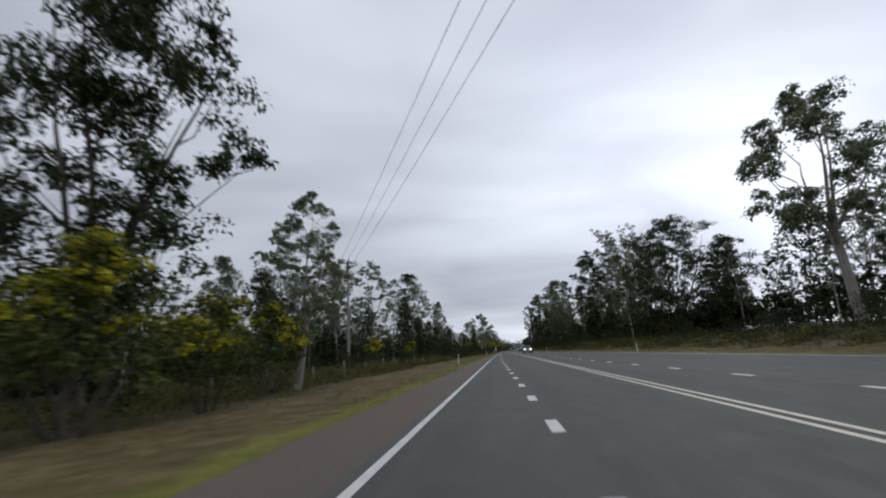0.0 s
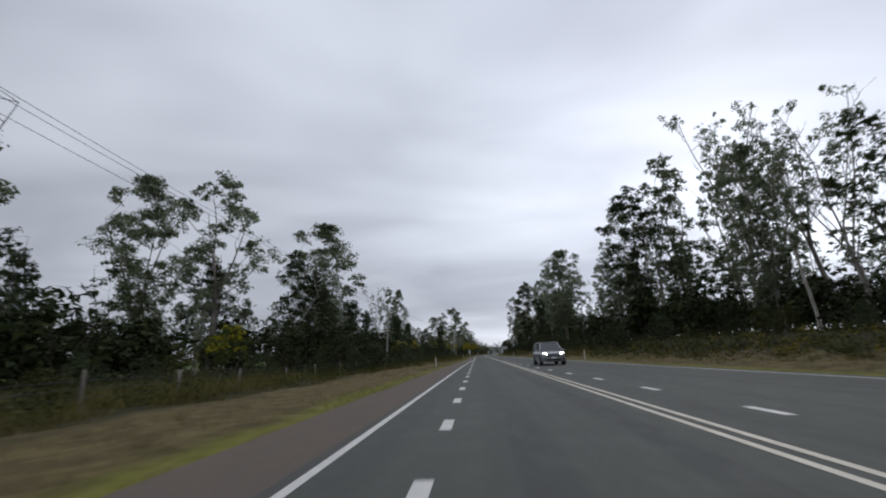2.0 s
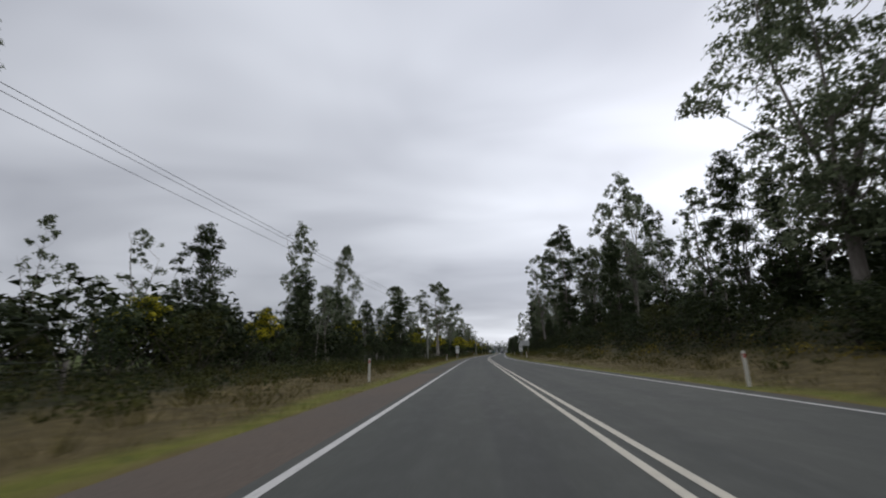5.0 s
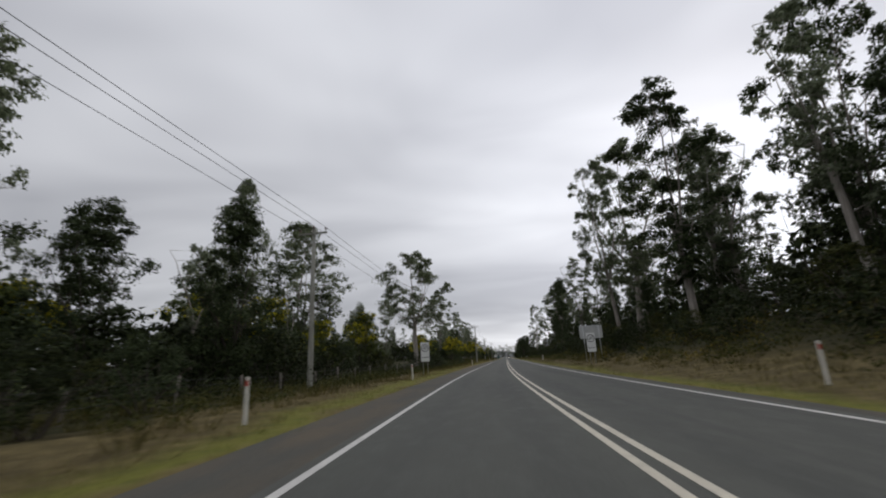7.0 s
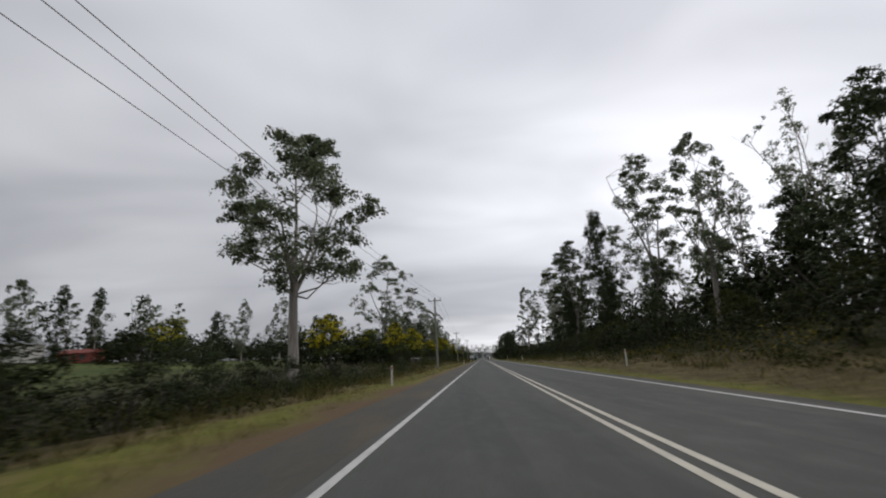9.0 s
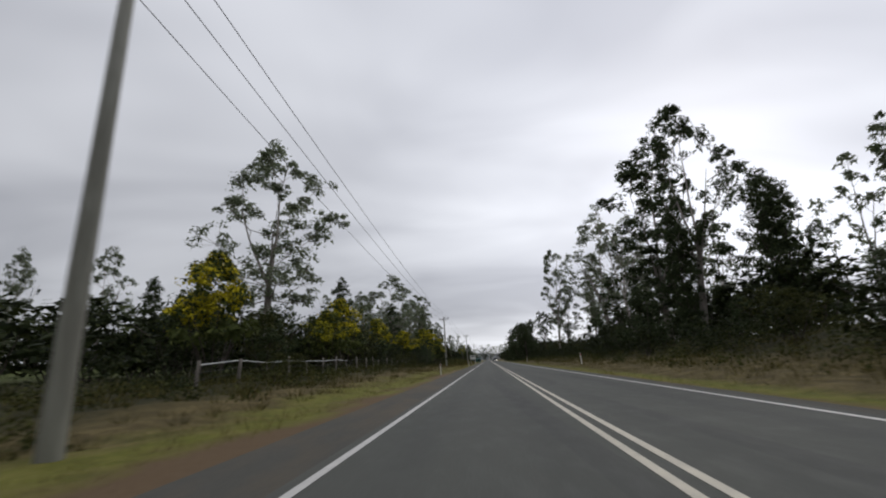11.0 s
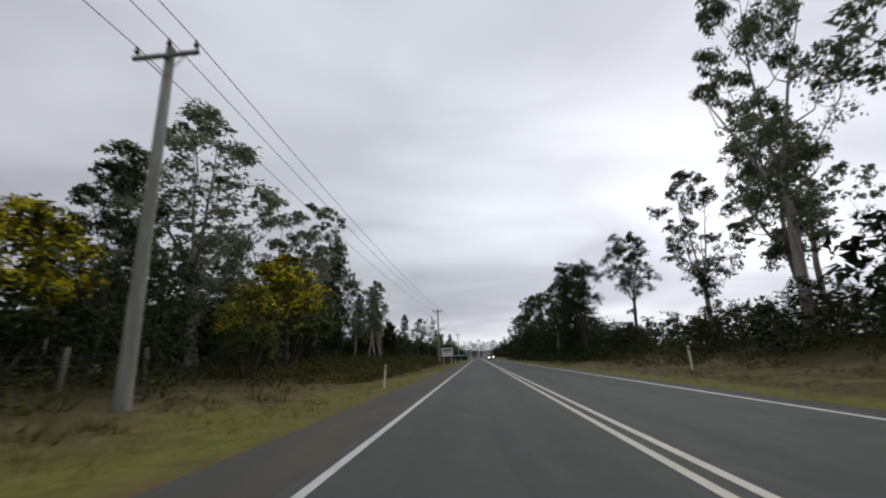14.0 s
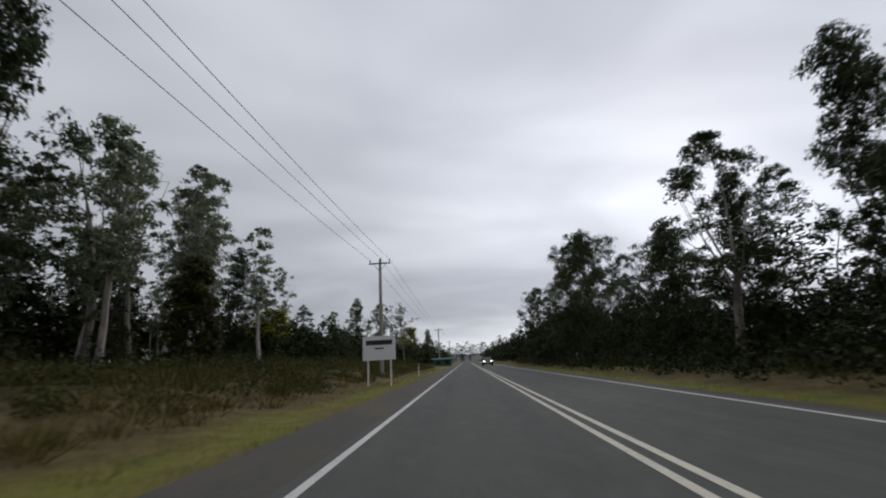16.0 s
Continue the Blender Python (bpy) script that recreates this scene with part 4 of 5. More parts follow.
def scatter_wood():
    left, right, far = [], [], []

    def stand(rows, u0, u1, y, h0, h1, g0=0.9, g1=1.3):
        rows.append((BACKS[int(rng.integers(3))], rng.uniform(u0, u1), y + rng.uniform(-1.6, 1.6), rng.uniform(h0, h1), rng.uniform(g0, g1), rng.uniform(0, 360)))

    for step, y in enumerate(np.arange(-60, 640, 4.0)):
        if y < 150:
            stand(left, -42, -27, y, 7.5, 12)
            if step % 2:
                stand(left, -75, -42, y, 9, 14)
        elif y < 236:
            stand(left, -33, -21, y, 7, 12)
            if step % 2:
                stand(left, -65, -33, y, 10, 15)
        elif 306 < y < 345:
            stand(left, -34, -21, y, 5, 7.5)
        elif 345 <= y < 470:
            stand(left, -36 if y > 404 else -34, -27 if y > 404 else -20, y, 8, 13)
            stand(left, -38 if y > 404 else -34, -26 if y > 404 else -22, y, 8, 14)
            if step % 2:
                stand(left, -60, -34, y, 10, 15)
        if 296 < y < 420:
            stand(left, -105, -78, y, 10, 16, 1.1, 1.5)
        # on the bank
        k = 0.5 if y > 385 else 0.8 if y < 30 else 1.0
        if not 385 < y < 470:
            stand(right, 26 + (8 if y < 30 else 0), 44, y, 12 * k, 20 * k, 0.8, 1.1)
            if y < 110:
                stand(right, 30 + (6 if y < 30 else 0), 46, y + 2, 11 * k, 17 * k, 0.9, 1.2)
            if step % 3 == 0:
                stand(right, 42, 64, y, 13 * k, 21 * k, 0.8, 1.1)
        else:
            stand(right, 40, 70, y, 5, 8)
    for y in np.arange(475, 900, 8):
        for side in (-1, 1):
            stand(far, min(side * 14, side * 42), max(side * 14, side * 42), y, 6, 10, 1.1, 1.3)
    for y in np.arange(470, 700, 7.0):
        stand(far, -19, -11.5, y, 5.5, 8.5, 1.2, 1.5)
        stand(far, 10.5, 17, y, 6, 9.5, 1.2, 1.5)
    for k in range(110):
        stand(far, -150 + 2.6 * k, -147 + 2.6 * k, rng.uniform(846, 880), 12, 21, 1.5, 2.2)
    mass("woodland", "grey-green gum woodland behind the fence", left)
    mass("woodland", "tall slender gum woodland on the bank", right)
    mass("woodland", "distant trees along the far road", far)


def scatter_bush():
    deep, under = [], ("under_a", "under_b", "under_a")

    def fill(u0, u1, y, h0, h1):
        deep.append((under[int(rng.integers(3))], rng.uniform(u0, u1), y + rng.uniform(-1.8, 1.8), rng.uniform(h0, h1), rng.uniform(1.0, 1.5), rng.uniform(0, 360)))

    for y in np.arange(-64, 500, 3.6):
        yy = y + rng.uniform(-1.6, 1.6)
        kind, g, turn = TEAS[int(rng.integers(3))], rng.uniform(0.9, 1.5), rng.uniform(0, 360)
        if open_left(yy):
            if rng.random() < 0.5:
                plant(kind, -rng.uniform(11.5, 16), yy, rng.uniform(1.2, 2.0), g, turn, "roadside thicket")
        else:
            clear, early = 404 < yy < 446, yy < 62
            top = rng.uniform(1.2, 2.6) if early else rng.uniform(2.0, 4.2)
            plant(kind, -rng.uniform(17.5, 23) - (10 if clear else 0), yy, top, g, turn, "roadside thicket")
            if clear or early:
                fill(-42, -32, yy, 3.5, 5.5)
                fill(-46, -34, yy, 4.5, 7.0)
                fill(-50, -38, yy, 5.0, 8.0)
                fill(-54, -40, yy, 4.5, 7.0)
                fill(-60, -44, yy, 5.0, 8.0)
                fill(-78, -52, yy, 6.0, 9.0)
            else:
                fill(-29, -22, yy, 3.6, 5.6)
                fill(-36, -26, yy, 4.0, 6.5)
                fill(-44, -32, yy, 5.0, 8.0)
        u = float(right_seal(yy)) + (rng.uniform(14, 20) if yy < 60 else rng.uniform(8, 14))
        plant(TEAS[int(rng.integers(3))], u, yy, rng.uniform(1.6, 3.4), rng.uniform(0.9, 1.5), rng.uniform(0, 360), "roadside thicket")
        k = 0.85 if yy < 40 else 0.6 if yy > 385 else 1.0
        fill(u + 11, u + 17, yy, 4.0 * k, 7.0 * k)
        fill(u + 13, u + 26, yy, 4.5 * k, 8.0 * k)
    for y in np.arange(446, 640, 2.6):
        near = np.interp(y, (446, 482, 520, 640), (-21, -14.5, -10.5, -9.5))
        fill(near - 5, near, y, 3.0, 4.6)
        fill(near - 14, near - 4, y, 4.0, 6.5)
        fill(9.5, 16, y, 3.5, 5.5 if y > 480 else 7.0)
        fill(14, 30, y, 4.0, 6.5)
    for y in np.arange(20, 122, 2.4):
        fill(27, 36, y, 3.0, 5.0)
        fill(34, 46, y, 4.0, 6.5)
    for y in np.arange(62, 386, 2.6):
        edge = float(right_seal(y))
        fill(edge + 7.0, edge + 10.5, y, 1.3, 2.5)
    for y in np.arange(396, 456, 1.5):
        fill(8.3, 10.5, y, 1.0, 1.9)
        fill(10.5, 15, y, 1.6, 2.8)
    for y in np.arange(318, 425, 2.4):
        fill(-102, -80, y, 4, 8)
        fill(-98, -80, y, 3, 6)
    # the leaf colour of these bushes carries the shade under the trees
    mass("thicket", "understorey thicket between the trees, its leaf colour darkened for shade", deep, "undergrowth")


scatter_wood()
scatter_bush()
# dark masses by the road
for row in (("tea_a", 18, 240, 7, 1.0, 0), ("tea_b", 21, 248, 8, 1.1, 40), ("tea_a", 24, 256, 8, 1.1, 100), ("tea_b", 13, 258, 4.6, 1.2, 10), ("tea_a", 17, 268, 6, 1.2, 80),
            ("tea_b", 22, 200, 6, 1.2, 0), ("tea_a", 25, 212, 7, 1.2, 20), ("tea_b", 18, 330, 7, 1.1, 60), ("tea_a", 21, 342, 7, 1.2, 120), ("tea_b", 19, 356, 6, 1.2, 33)):
    plant(*row, group="roadside thicket")
for row in (("tea_a", -11.2, 229, 2.4, 1.2, 0), ("tea_a", -11.8, 233.5, 2.6, 1.2, 40), ("tea_b", -12.2, 237.5, 2.5, 1.3, 90), ("tea_a", -12.4, 242, 2.4, 1.2, 150), ("tea_b", -12.8, 246, 2.2, 1.3, 20),
            ("tea_c", -13.2, 251, 1.8, 1.3, 70), ("tea_a", -14, 257, 1.6, 1.3, 200), ("tea_b", -14.4, 263, 1.5, 1.3, 10), ("tea_b", -15, 240, 2.9, 1.3, 50), ("tea_a", -15.6, 234, 3.0, 1.3, 5)):
    plant(*row, group="roadside thicket")
# the row of paddock trees
for row in (("full_a", -110.5, 318, 20, 0.7, 0), ("full_b", -104, 322, 19, 0.7, 50), ("full_b", -93, 320, 17.5, 0.7, 110), ("full_c", -86, 326, 16.5, 0.7, 20), ("wattle_b", -73, 318, 10, 1.2, 70),
            ("full_b", -65, 322, 12.5, 0.8, 200), ("full_c", -63, 330, 16.5, 0.7, 140), ("open_b", -55.7, 335, 18, 0.8, 260), ("full_b", -44, 330, 12.5, 0.8, 310)):
    plant(*row, group="paddock trees")
for row in (("tea_b", 10, 441, 6, 1.3, 0), ("tea_a", 12, 431, 5, 1.4, 50), ("tea_b", 9.5, 449, 6, 1.3, 15), ("tea_b", 12, 408, 5, 1.3, 80), ("tea_a", 15, 420, 6, 1.3, 9),
            ("tea_b", -15, 372, 5.5, 1.0, 0), ("tea_a", -10.4, 357, 3.4, 0.8, 0), ("tea_b", -12.8, 353, 3.6, 1.2, 40), ("tea_a", -13, 348, 3.0, 1.2, 90), ("tea_b", -13.6, 360, 3.2, 1.2, 150), ("tea_a", -12.6, 343, 2.4, 1.3, 10), ("tea_c", -12.2, 336, 2.0, 1.3, 60), ("tea_c", -12.4, 329, 1.8, 1.3, 160), ("tea_a", -14, 378, 3.6, 1.0, 30), ("tea_b", -24, 309, 6.0, 1.2, 30), ("tea_a", -27, 315, 6.8, 1.2, 90), ("tea_b", -25, 325, 7.0, 1.2, 140), ("tea_c", -24, 333, 6.8, 1.2, 200), ("tea_b", -27, 340, 7.2, 1.2, 20), ("tea_a", -13.5, 53, 2.6, 1.3, 0), ("tea_b", -14.5, 57, 2.8, 1.3, 60), ("tea_a", -16, 61, 3.0, 1.3, 100), ("tea_b", -14.5, 48, 2.3, 1.3, 20), ("tea_a", -13.2, 67, 2.2, 1.3, 140), ("tea_b", -12, 77, 2.2, 1.2, 10), ("tea_a", -12, 85, 2.3, 1.2, 200), ("tea_b", -12.5, 92, 2.2, 1.2, 75), ("tea_c", -20, 313, 5.4, 1.0, 0), ("tea_b", -21.5, 317, 5.6, 1.0, 60), ("tea_c", -19, 324, 5.8, 1.0, 130), ("tea_a", -20.5, 330, 6.2, 1.0, 20), ("tea_c", -19.5, 337, 6.0, 1.1, 80), ("tea_b", -21, 343, 6.0, 1.1, 210), ("tea_b", -22, 116, 4, 1.4, 0), ("tea_a", -23, 91, 5.5, 1.2, 0), ("tea_b", -25, 96, 6.5, 1.2, 70), ("tea_a", -24, 103, 5, 1.3, 140), ("tea_a", -17, 50, 4.2, 1.2, 0), ("tea_a", -18, 55, 4.5, 1.2, 60), ("tea_a", -17, 60, 4.3, 1.2, 120), ("tea_a", -19.5, 45, 4.4, 1.2, 200), ("tea_a", -19, 65, 4.6, 1.2, 10), ("tea_a", -14, 163, 2.6, 1.4, 0), ("tea_b", -13, 167, 2.2, 1.4, 50), ("tea_a", -12, 172, 2.3, 1.4, 90), ("tea_b", -13.5, 177, 2.6, 1.4, 170), ("tea_a", -15.5, 170, 3.0, 1.4, 240), ("tea_a", -15, 158, 2.8, 1.4, 30), ("tea_a", -18.5, 196, 4.5, 1.3, 0), ("tea_b", -19.5, 200, 4.8, 1.3, 80), ("tea_a", -17.5, 204, 3.8, 1.3, 160), ("tea_a", -16.5, 192, 3.6, 1.3, 30), ("tea_b", 26, 116, 7, 1.3, 10), ("tea_a", 28, 100, 6, 1.3, 66)):
    plant(*row, group="roadside thicket")

# ---- low growth: heath, bracken and grass ----


def low_growth(name, label, mat, n, y0, y1, u_of, h0, h1, leaf, per, spread, seed, blade=False):
    """Low mounded plants, or tussocks of blades, over a stretch of roadside, as one mass."""
    r = np.random.default_rng(seed)
    y = r.uniform(y0, y1, n)
    u = u_of(r, y)
    clus = 0.5 + 0.5 * np.sin(y * 0.43 + 1.7 * np.sin(u * 0.6)) * np.sin(u * 0.9 + 0.21 * y)
    base = np.stack([axis(y) + u, y, lay(u, y)], -1)
    h = r.uniform(h0, h1, n) * (0.55 + 0.9 * clus)
    p, hh = np.repeat(base, per, 0), np.repeat(h, per)[:, None]
    m = len(p)
    o = r.normal(0, 1, (m, 3))
    o[:, 2] = np.abs(o[:, 2]) + 0.02
    o /= np.linalg.norm(o, axis=1)[:, None]
    L = leaf * (0.6 + 0.8 * r.random(m))[:, None]
    if blade:
        d = o * np.array([0.55, 0.55, 1.0]) + np.array([0, 0, 0.25])
        d /= np.linalg.norm(d, axis=1)[:, None]
        p = p + o * hh * spread * np.array([1, 1, 0.1])
        s = np.cross(d, r.normal(0, 1, (m, 3)))
        s /= np.linalg.norm(s, axis=1)[:, None] + 1e-9
        wide = hh * 0.022
        tip = p + d * hh * (0.6 + 0.7 * r.random(m))[:, None]
    else:
        lump = 0.75 + 0.5 * r.random(m)[:, None]
        p = p + o * hh * lump * np.array([spread, spread, 0.85])
        nrm = o + r.normal(0, 0.35, (m, 3))
        nrm /= np.linalg.norm(nrm, axis=1)[:, None]
        d = r.normal(0, 1, (m, 3)) + np.array([0, 0, 0.8])
        d -= nrm * (d * nrm).sum(1)[:, None]
        d /= np.linalg.norm(d, axis=1)[:, None] + 1e-9
        s = np.cross(d, nrm)
        wide = L * 0.3
        tip = p + d * L
    v = np.stack([p + s * wide, p - s * wide, tip], 1)
    tagged(new(name, leaves(name, v, mat)), label, "undergrowth", kind="stuff")


def verge(y):
    """Width of the mown strip on the left."""
    return np.interp(y, (-60, 10, 45, 60, 78, 110, 165, 185, 230, 296, 330, 392, 406, 450, 480), (7.0, 7.0, 5.8, 4.2, 2.8, 2.5, 2.8, 2.8, 3.2, 4.0, 4.2, 3.3, 3.5, 3.5, 3.4))


def left_belt(a, b):
    """Between a and b metres past the mown strip."""
    return lambda r, y: left_seal(y) - verge(y) - a - (b - a) * r.random(len(y)) ** 0.9


def right_belt(a, b):
    return lambda r, y: right_seal(y) + a + (b - a) * r.random(len(y)) ** 0.9


low_growth("heath", "olive heath and scrub beyond the mown verge", M_HEATH, 2400, -62, 480, left_belt(0.5, 13), 0.4, 1.0, 0.12, 60, 1.0, 101)
low_growth("heath", "dark low shrubs behind the verge", M_BUSH_SHADED, 800, -62, 480, left_belt(2.5, 13), 0.7, 1.5, 0.12, 96, 0.9, 109)
low_growth("bracken", "brown bracken and sedge beside the verge", M_BRACKEN, 5000, -62, 480, left_belt(-0.9, 9), 0.25, 0.6, 0.7, 18, 0.45, 102, True)
low_growth("sedge", "tall golden sedge along the fence", M_SEDGE, 900, -60, 38, left_belt(1.5, 8), 0.45, 0.95, 0.7, 26, 0.4, 111, True)
low_growth("heath", "olive heath on the road bank", M_HEATH, 2400, -50, 480, right_belt(3.2, 17), 0.4, 1.0, 0.12, 60, 1.0, 103)
low_growth("heath", "dark low shrubs on the road bank", M_BUSH_SHADED, 900, -50, 480, right_belt(4.5, 18), 0.7, 1.5, 0.12, 92, 0.9, 110)
low_growth("bracken", "brown bracken on the road bank", M_BRACKEN, 5000, -50, 480, right_belt(3.0, 13), 0.22, 0.5, 0.7, 18, 0.45, 104, True)
low_growth("bracken", "orange bracken in front of the woodland", M_GORSE, 420, -50, 260, right_belt(4.5, 13), 0.4, 0.9, 0.14, 44, 1.0, 105)
low_growth("grass", "mown yellow-green verge grass", M_GRASS, 20000, -58, 470, lambda r, y: left_seal(y) + 0.1 - earth(y) - np.minimum(verge(y), np.interp(y, (90, 200, 316, 340, 385, 408), (1.3, 3.6, 3.6, 4.2, 3.3, 3.0))) * r.random(len(y)) ** 1.4, 0.06, 0.15, 1.2, 4, 0.8, 106, True)
low_growth("grass", "dry straw tussocks on the verge", M_DRY, 13000, -58, 470, lambda r, y: left_seal(y) - 0.9 - (verge(y) + 0.6) * r.random(len(y)), 0.10, 0.26, 1.2, 5, 0.6, 108, True)
low_growth("grass", "yellow-green verge grass below the bank", M_GRASS, 11000, -50, 470, lambda r, y: right_seal(y) + np.interp(y, (60, 110, 380, 396), (3.4, 2.0, 2.0, 2.4)) * r.random(len(y)) ** 0.9, 0.08, 0.2, 1.2, 4, 0.8, 107, True)
low_growth("grass", "brown grass tussocks below the bank", M_BRACKEN, 6000, -50, 400, right_belt(1.3, 5.0), 0.14, 0.32, 1.2, 6, 0.6, 112, True)
low_growth("heath", "dark weeds and low scrub on the road verge", M_HEATH, 520, 376, 480, left_belt(-0.6, 7), 0.25, 0.75, 0.13, 46, 1.1, 113)
low_growth("bracken", "russet bracken between the fence and the verge", M_BRACKEN, 2200, 376, 480, left_belt(-0.8, 8), 0.25, 0.6, 0.7, 22, 0.5, 114, True)
low_growth("heath", "dark undergrowth at the foot of the roadside trees", M_BUSH_SHADED, 420, 392, 470, right_belt(1.7, 9), 0.4, 1.1, 0.15, 60, 1.0, 115)

# ---- poles and wires ----


def power_pole(x, y, height, turn, arm=1.95, lean=0.0):
    z = float(lay(x - float(axis(y)), y)) - 0.3
    e = thing("power_pole", pose(x, y, z, 0, lean, turn), "grey weathered timber power pole with a crossarm", "power pole", "power poles")
    h = height - z
    w = Wood()
    w.limb([(0, 0, -0.5), (0, 0, h * 0.5), (0, 0, h)], 0.19, 0.12, 12)
    w.f.append(tuple(range(len(w.v) - 12, len(w.v))))
    child("pole", mesh("pole", w.v, w.f, M_POLE, True), e)
    part("crossarm", box((arm, 0.10, 0.12), (0, -0.16, h - 0.35), 0.012), M_POLE, e, "grey timber crossarm")
    for sx in (-1, 1):
        part("brace", rod((sx * arm * 0.3, -0.16, h - 0.42), (0, -0.13, h - 1.0), 0.02, sides=6), M_STEEL, e, "steel brace")
    tips = []
    for ix in (-arm / 2 + 0.1, 0.06, arm / 2 - 0.1):
        up = 0.16 if abs(ix) < 0.2 else 0.0
        bm = rod((ix, -0.16, h - 0.29), (ix, -0.16, h + up - 0.12), 0.015, sides=6)
        rod((ix, -0.16, h + up - 0.16), (ix, -0.16, h + up - 0.06), 0.075, 0.05, 10, bm)
        rod((ix, -0.16, h + up - 0.06), (ix, -0.16, h + up + 0.02), 0.055, 0.035, 10, bm)
        part("insulator", bm, M_CERAMIC, e, "brown ceramic insulator", True)
        tips.append(e.matrix_basis @ Vector((ix, -0.16, h + up + 0.01)))
    return tips


POLES = [power_pole(22, -98, 13.0, 21), power_pole(-21.7, -8.2, 13.3, 12), power_pole(-19.6, 87, 10.3, -2, lean=1.5), power_pole(-11.6, 188, 9.85, -4.5),
         power_pole(-2.0, 284.4, 10.1, -4.5), power_pole(1.5, 365.2, 9.95, -4), power_pole(7.0, 436, 10.2, -4), power_pole(12.1, 510, 9.4, -4), power_pole(16.8, 585, 9.4, -4)]
for k in range(3):
    pts = []
    for a, b, sag in zip(POLES, POLES[1:], (1.1, 1.1, 0.4, 1.5, 1.05, 0.9, 0.8, 0.8)):
        p, q = a[k], b[k]
        for i in range(14):
            t = i / 14
            c = p.lerp(q, t)
            c.z -= 4 * sag * t * (1 - t)
            pts.append(tuple(c))
    pts.append(tuple(POLES[-1][k]))
    w = Wood()
    w.limb(pts, 0.013, 0.013, 5)
    ob = new("power_line", mesh("power_line", w.v, w.f, M_WIRE, True))
    tagged(ob, "thin dark overhead power line strung between poles", "power line", "power lines")

# ---- guide posts ----


def post_mesh():
    bm = box((0.105, 0.035, 1.3), (0, 0, 0.35), 0.01)
    for v in bm.verts:
        if v.co.z > 0.9:
            v.co.x *= 0.85
    return from_bm("post", bm, M_POST)


POST_ME = post_mesh()
REFLECTOR = from_bm("reflector", box((0.06, 0.012, 0.12), (0, -0.024, 0.86), 0.004), M_RED)


def guide_post(x, y, lean=0.0, turn=0.0):
    z = float(lay(x - float(axis(y)), y))
    e = thing("guide_post", pose(x, y, z, 0, lean, turn), "white plastic roadside guide post with a red reflector", "guide post", "guide posts")
    child("post", POST_ME, e)
    child("reflector", REFLECTOR, e, "red reflector")


for x, y, lean in ((-7.85, -15, 1), (-7.05, 50.6, -2), (-6.4, 120, 0), (-6.6, 171.9, 0), (-5.8, 190.7, -2), (-2.75, 244, 0), (2.5, 317.7, 0), (6.1, 374, 4),
                   (10.7, -10.4, -3), (8.15, 54, 0), (6.0, 114.3, 0), (6.5, 173.3, 1), (11.05, 248.6, 0), (15.5, 318, -2), (19.0, 373.5, 0), (9.9, 440, 0), (23.6, 436, 0)):
    guide_post(x, y, lean)

# ---- signs ----


def text_mesh(body, size, mat):
    cu = bpy.data.curves.new("writing", "FONT")
    cu.body, cu.size, cu.align_x, cu.align_y, cu.extrude = body, size, "CENTER", "CENTER", 0.002
    tmp = bpy.data.objects.new("writing", cu)
    scene.collection.objects.link(tmp)
    me = bpy.data.meshes.new_from_object(tmp.evaluated_get(bpy.context.evaluated_depsgraph_get()))
    bpy.data.objects.remove(tmp)
    me.materials.clear()
    me.materials.append(mat)
    return me


def ring(r0, r1, mat):
    n = 40
    v, f = [], []
    for i in range(n):
        a = 2 * math.pi * i / n
        v += [(r0 * math.cos(a), r0 * math.sin(a), 0), (r1 * math.cos(a), r1 * math.sin(a), 0)]
        j = (i + 1) % n
        f.append((2 * i, 2 * i + 1, 2 * j + 1, 2 * j))
    return mesh("ring", v, f, mat)


def speed_sign(x, y, turn, bottom=1.12):
    z = float(lay(x - float(axis(y)), y))
    e = thing("speed_sign", pose(x, y, z, 0, 0, turn), "white speed sign on two posts warning of 80 ahead", "road sign", "speed signs")
    w, h = 0.74, 1.62
    for sx in (-0.2, 0.2):
        part("post", rod((sx, 0.05, -0.4), (sx, 0.05, bottom + h - 0.1), 0.032, sides=10), M_STEEL, e, "grey steel post", True)
    part("panel", box((w, 0.02, h), (0, 0, bottom + h / 2), 0.008), M_SIGN, e, "white reflective sign panel")
    face = pose(0, -0.0145, bottom + h - 0.47, 90)
    child("ring", ring(0.265, 0.325, M_BLACK), e, "black speed ring", face)
    child("number", text_mesh("80", 0.36, M_BLACK), e, "black figures 80", face)
    child("writing", text_mesh("AHEAD", 0.185, M_BLACK), e, "black letters AHEAD", pose(0, -0.0145, bottom + 0.34, 90))


speed_sign(-6.1, 200, 4)
speed_sign(8.4, 200.8, -2, 1.0)


def board_from_behind(x, y, turn):
    z = float(lay(x - float(axis(y)), y))
    e = thing("direction_sign", pose(x, y, z, 0, 0, turn), "bare metal back of a large road sign on two posts", "road sign")
    part("panel", box((2.2, 0.02, 1.25), (0, 0, 2.75), 0.008), M_SIGNBACK, e, "bare grey metal panel")
    for sz in (2.35, 3.15):
        part("rail", box((2.1, 0.04, 0.06), (0, -0.035, sz)), M_STEEL, e, "steel rail")
    for sx in (-0.75, 0.75):
        part("post", rod((sx, -0.09, -0.4), (sx, -0.09, 3.35), 0.04, sides=10), M_STEEL, e, "grey steel post", True)


board_from_behind(9.95, 206.4, -6)


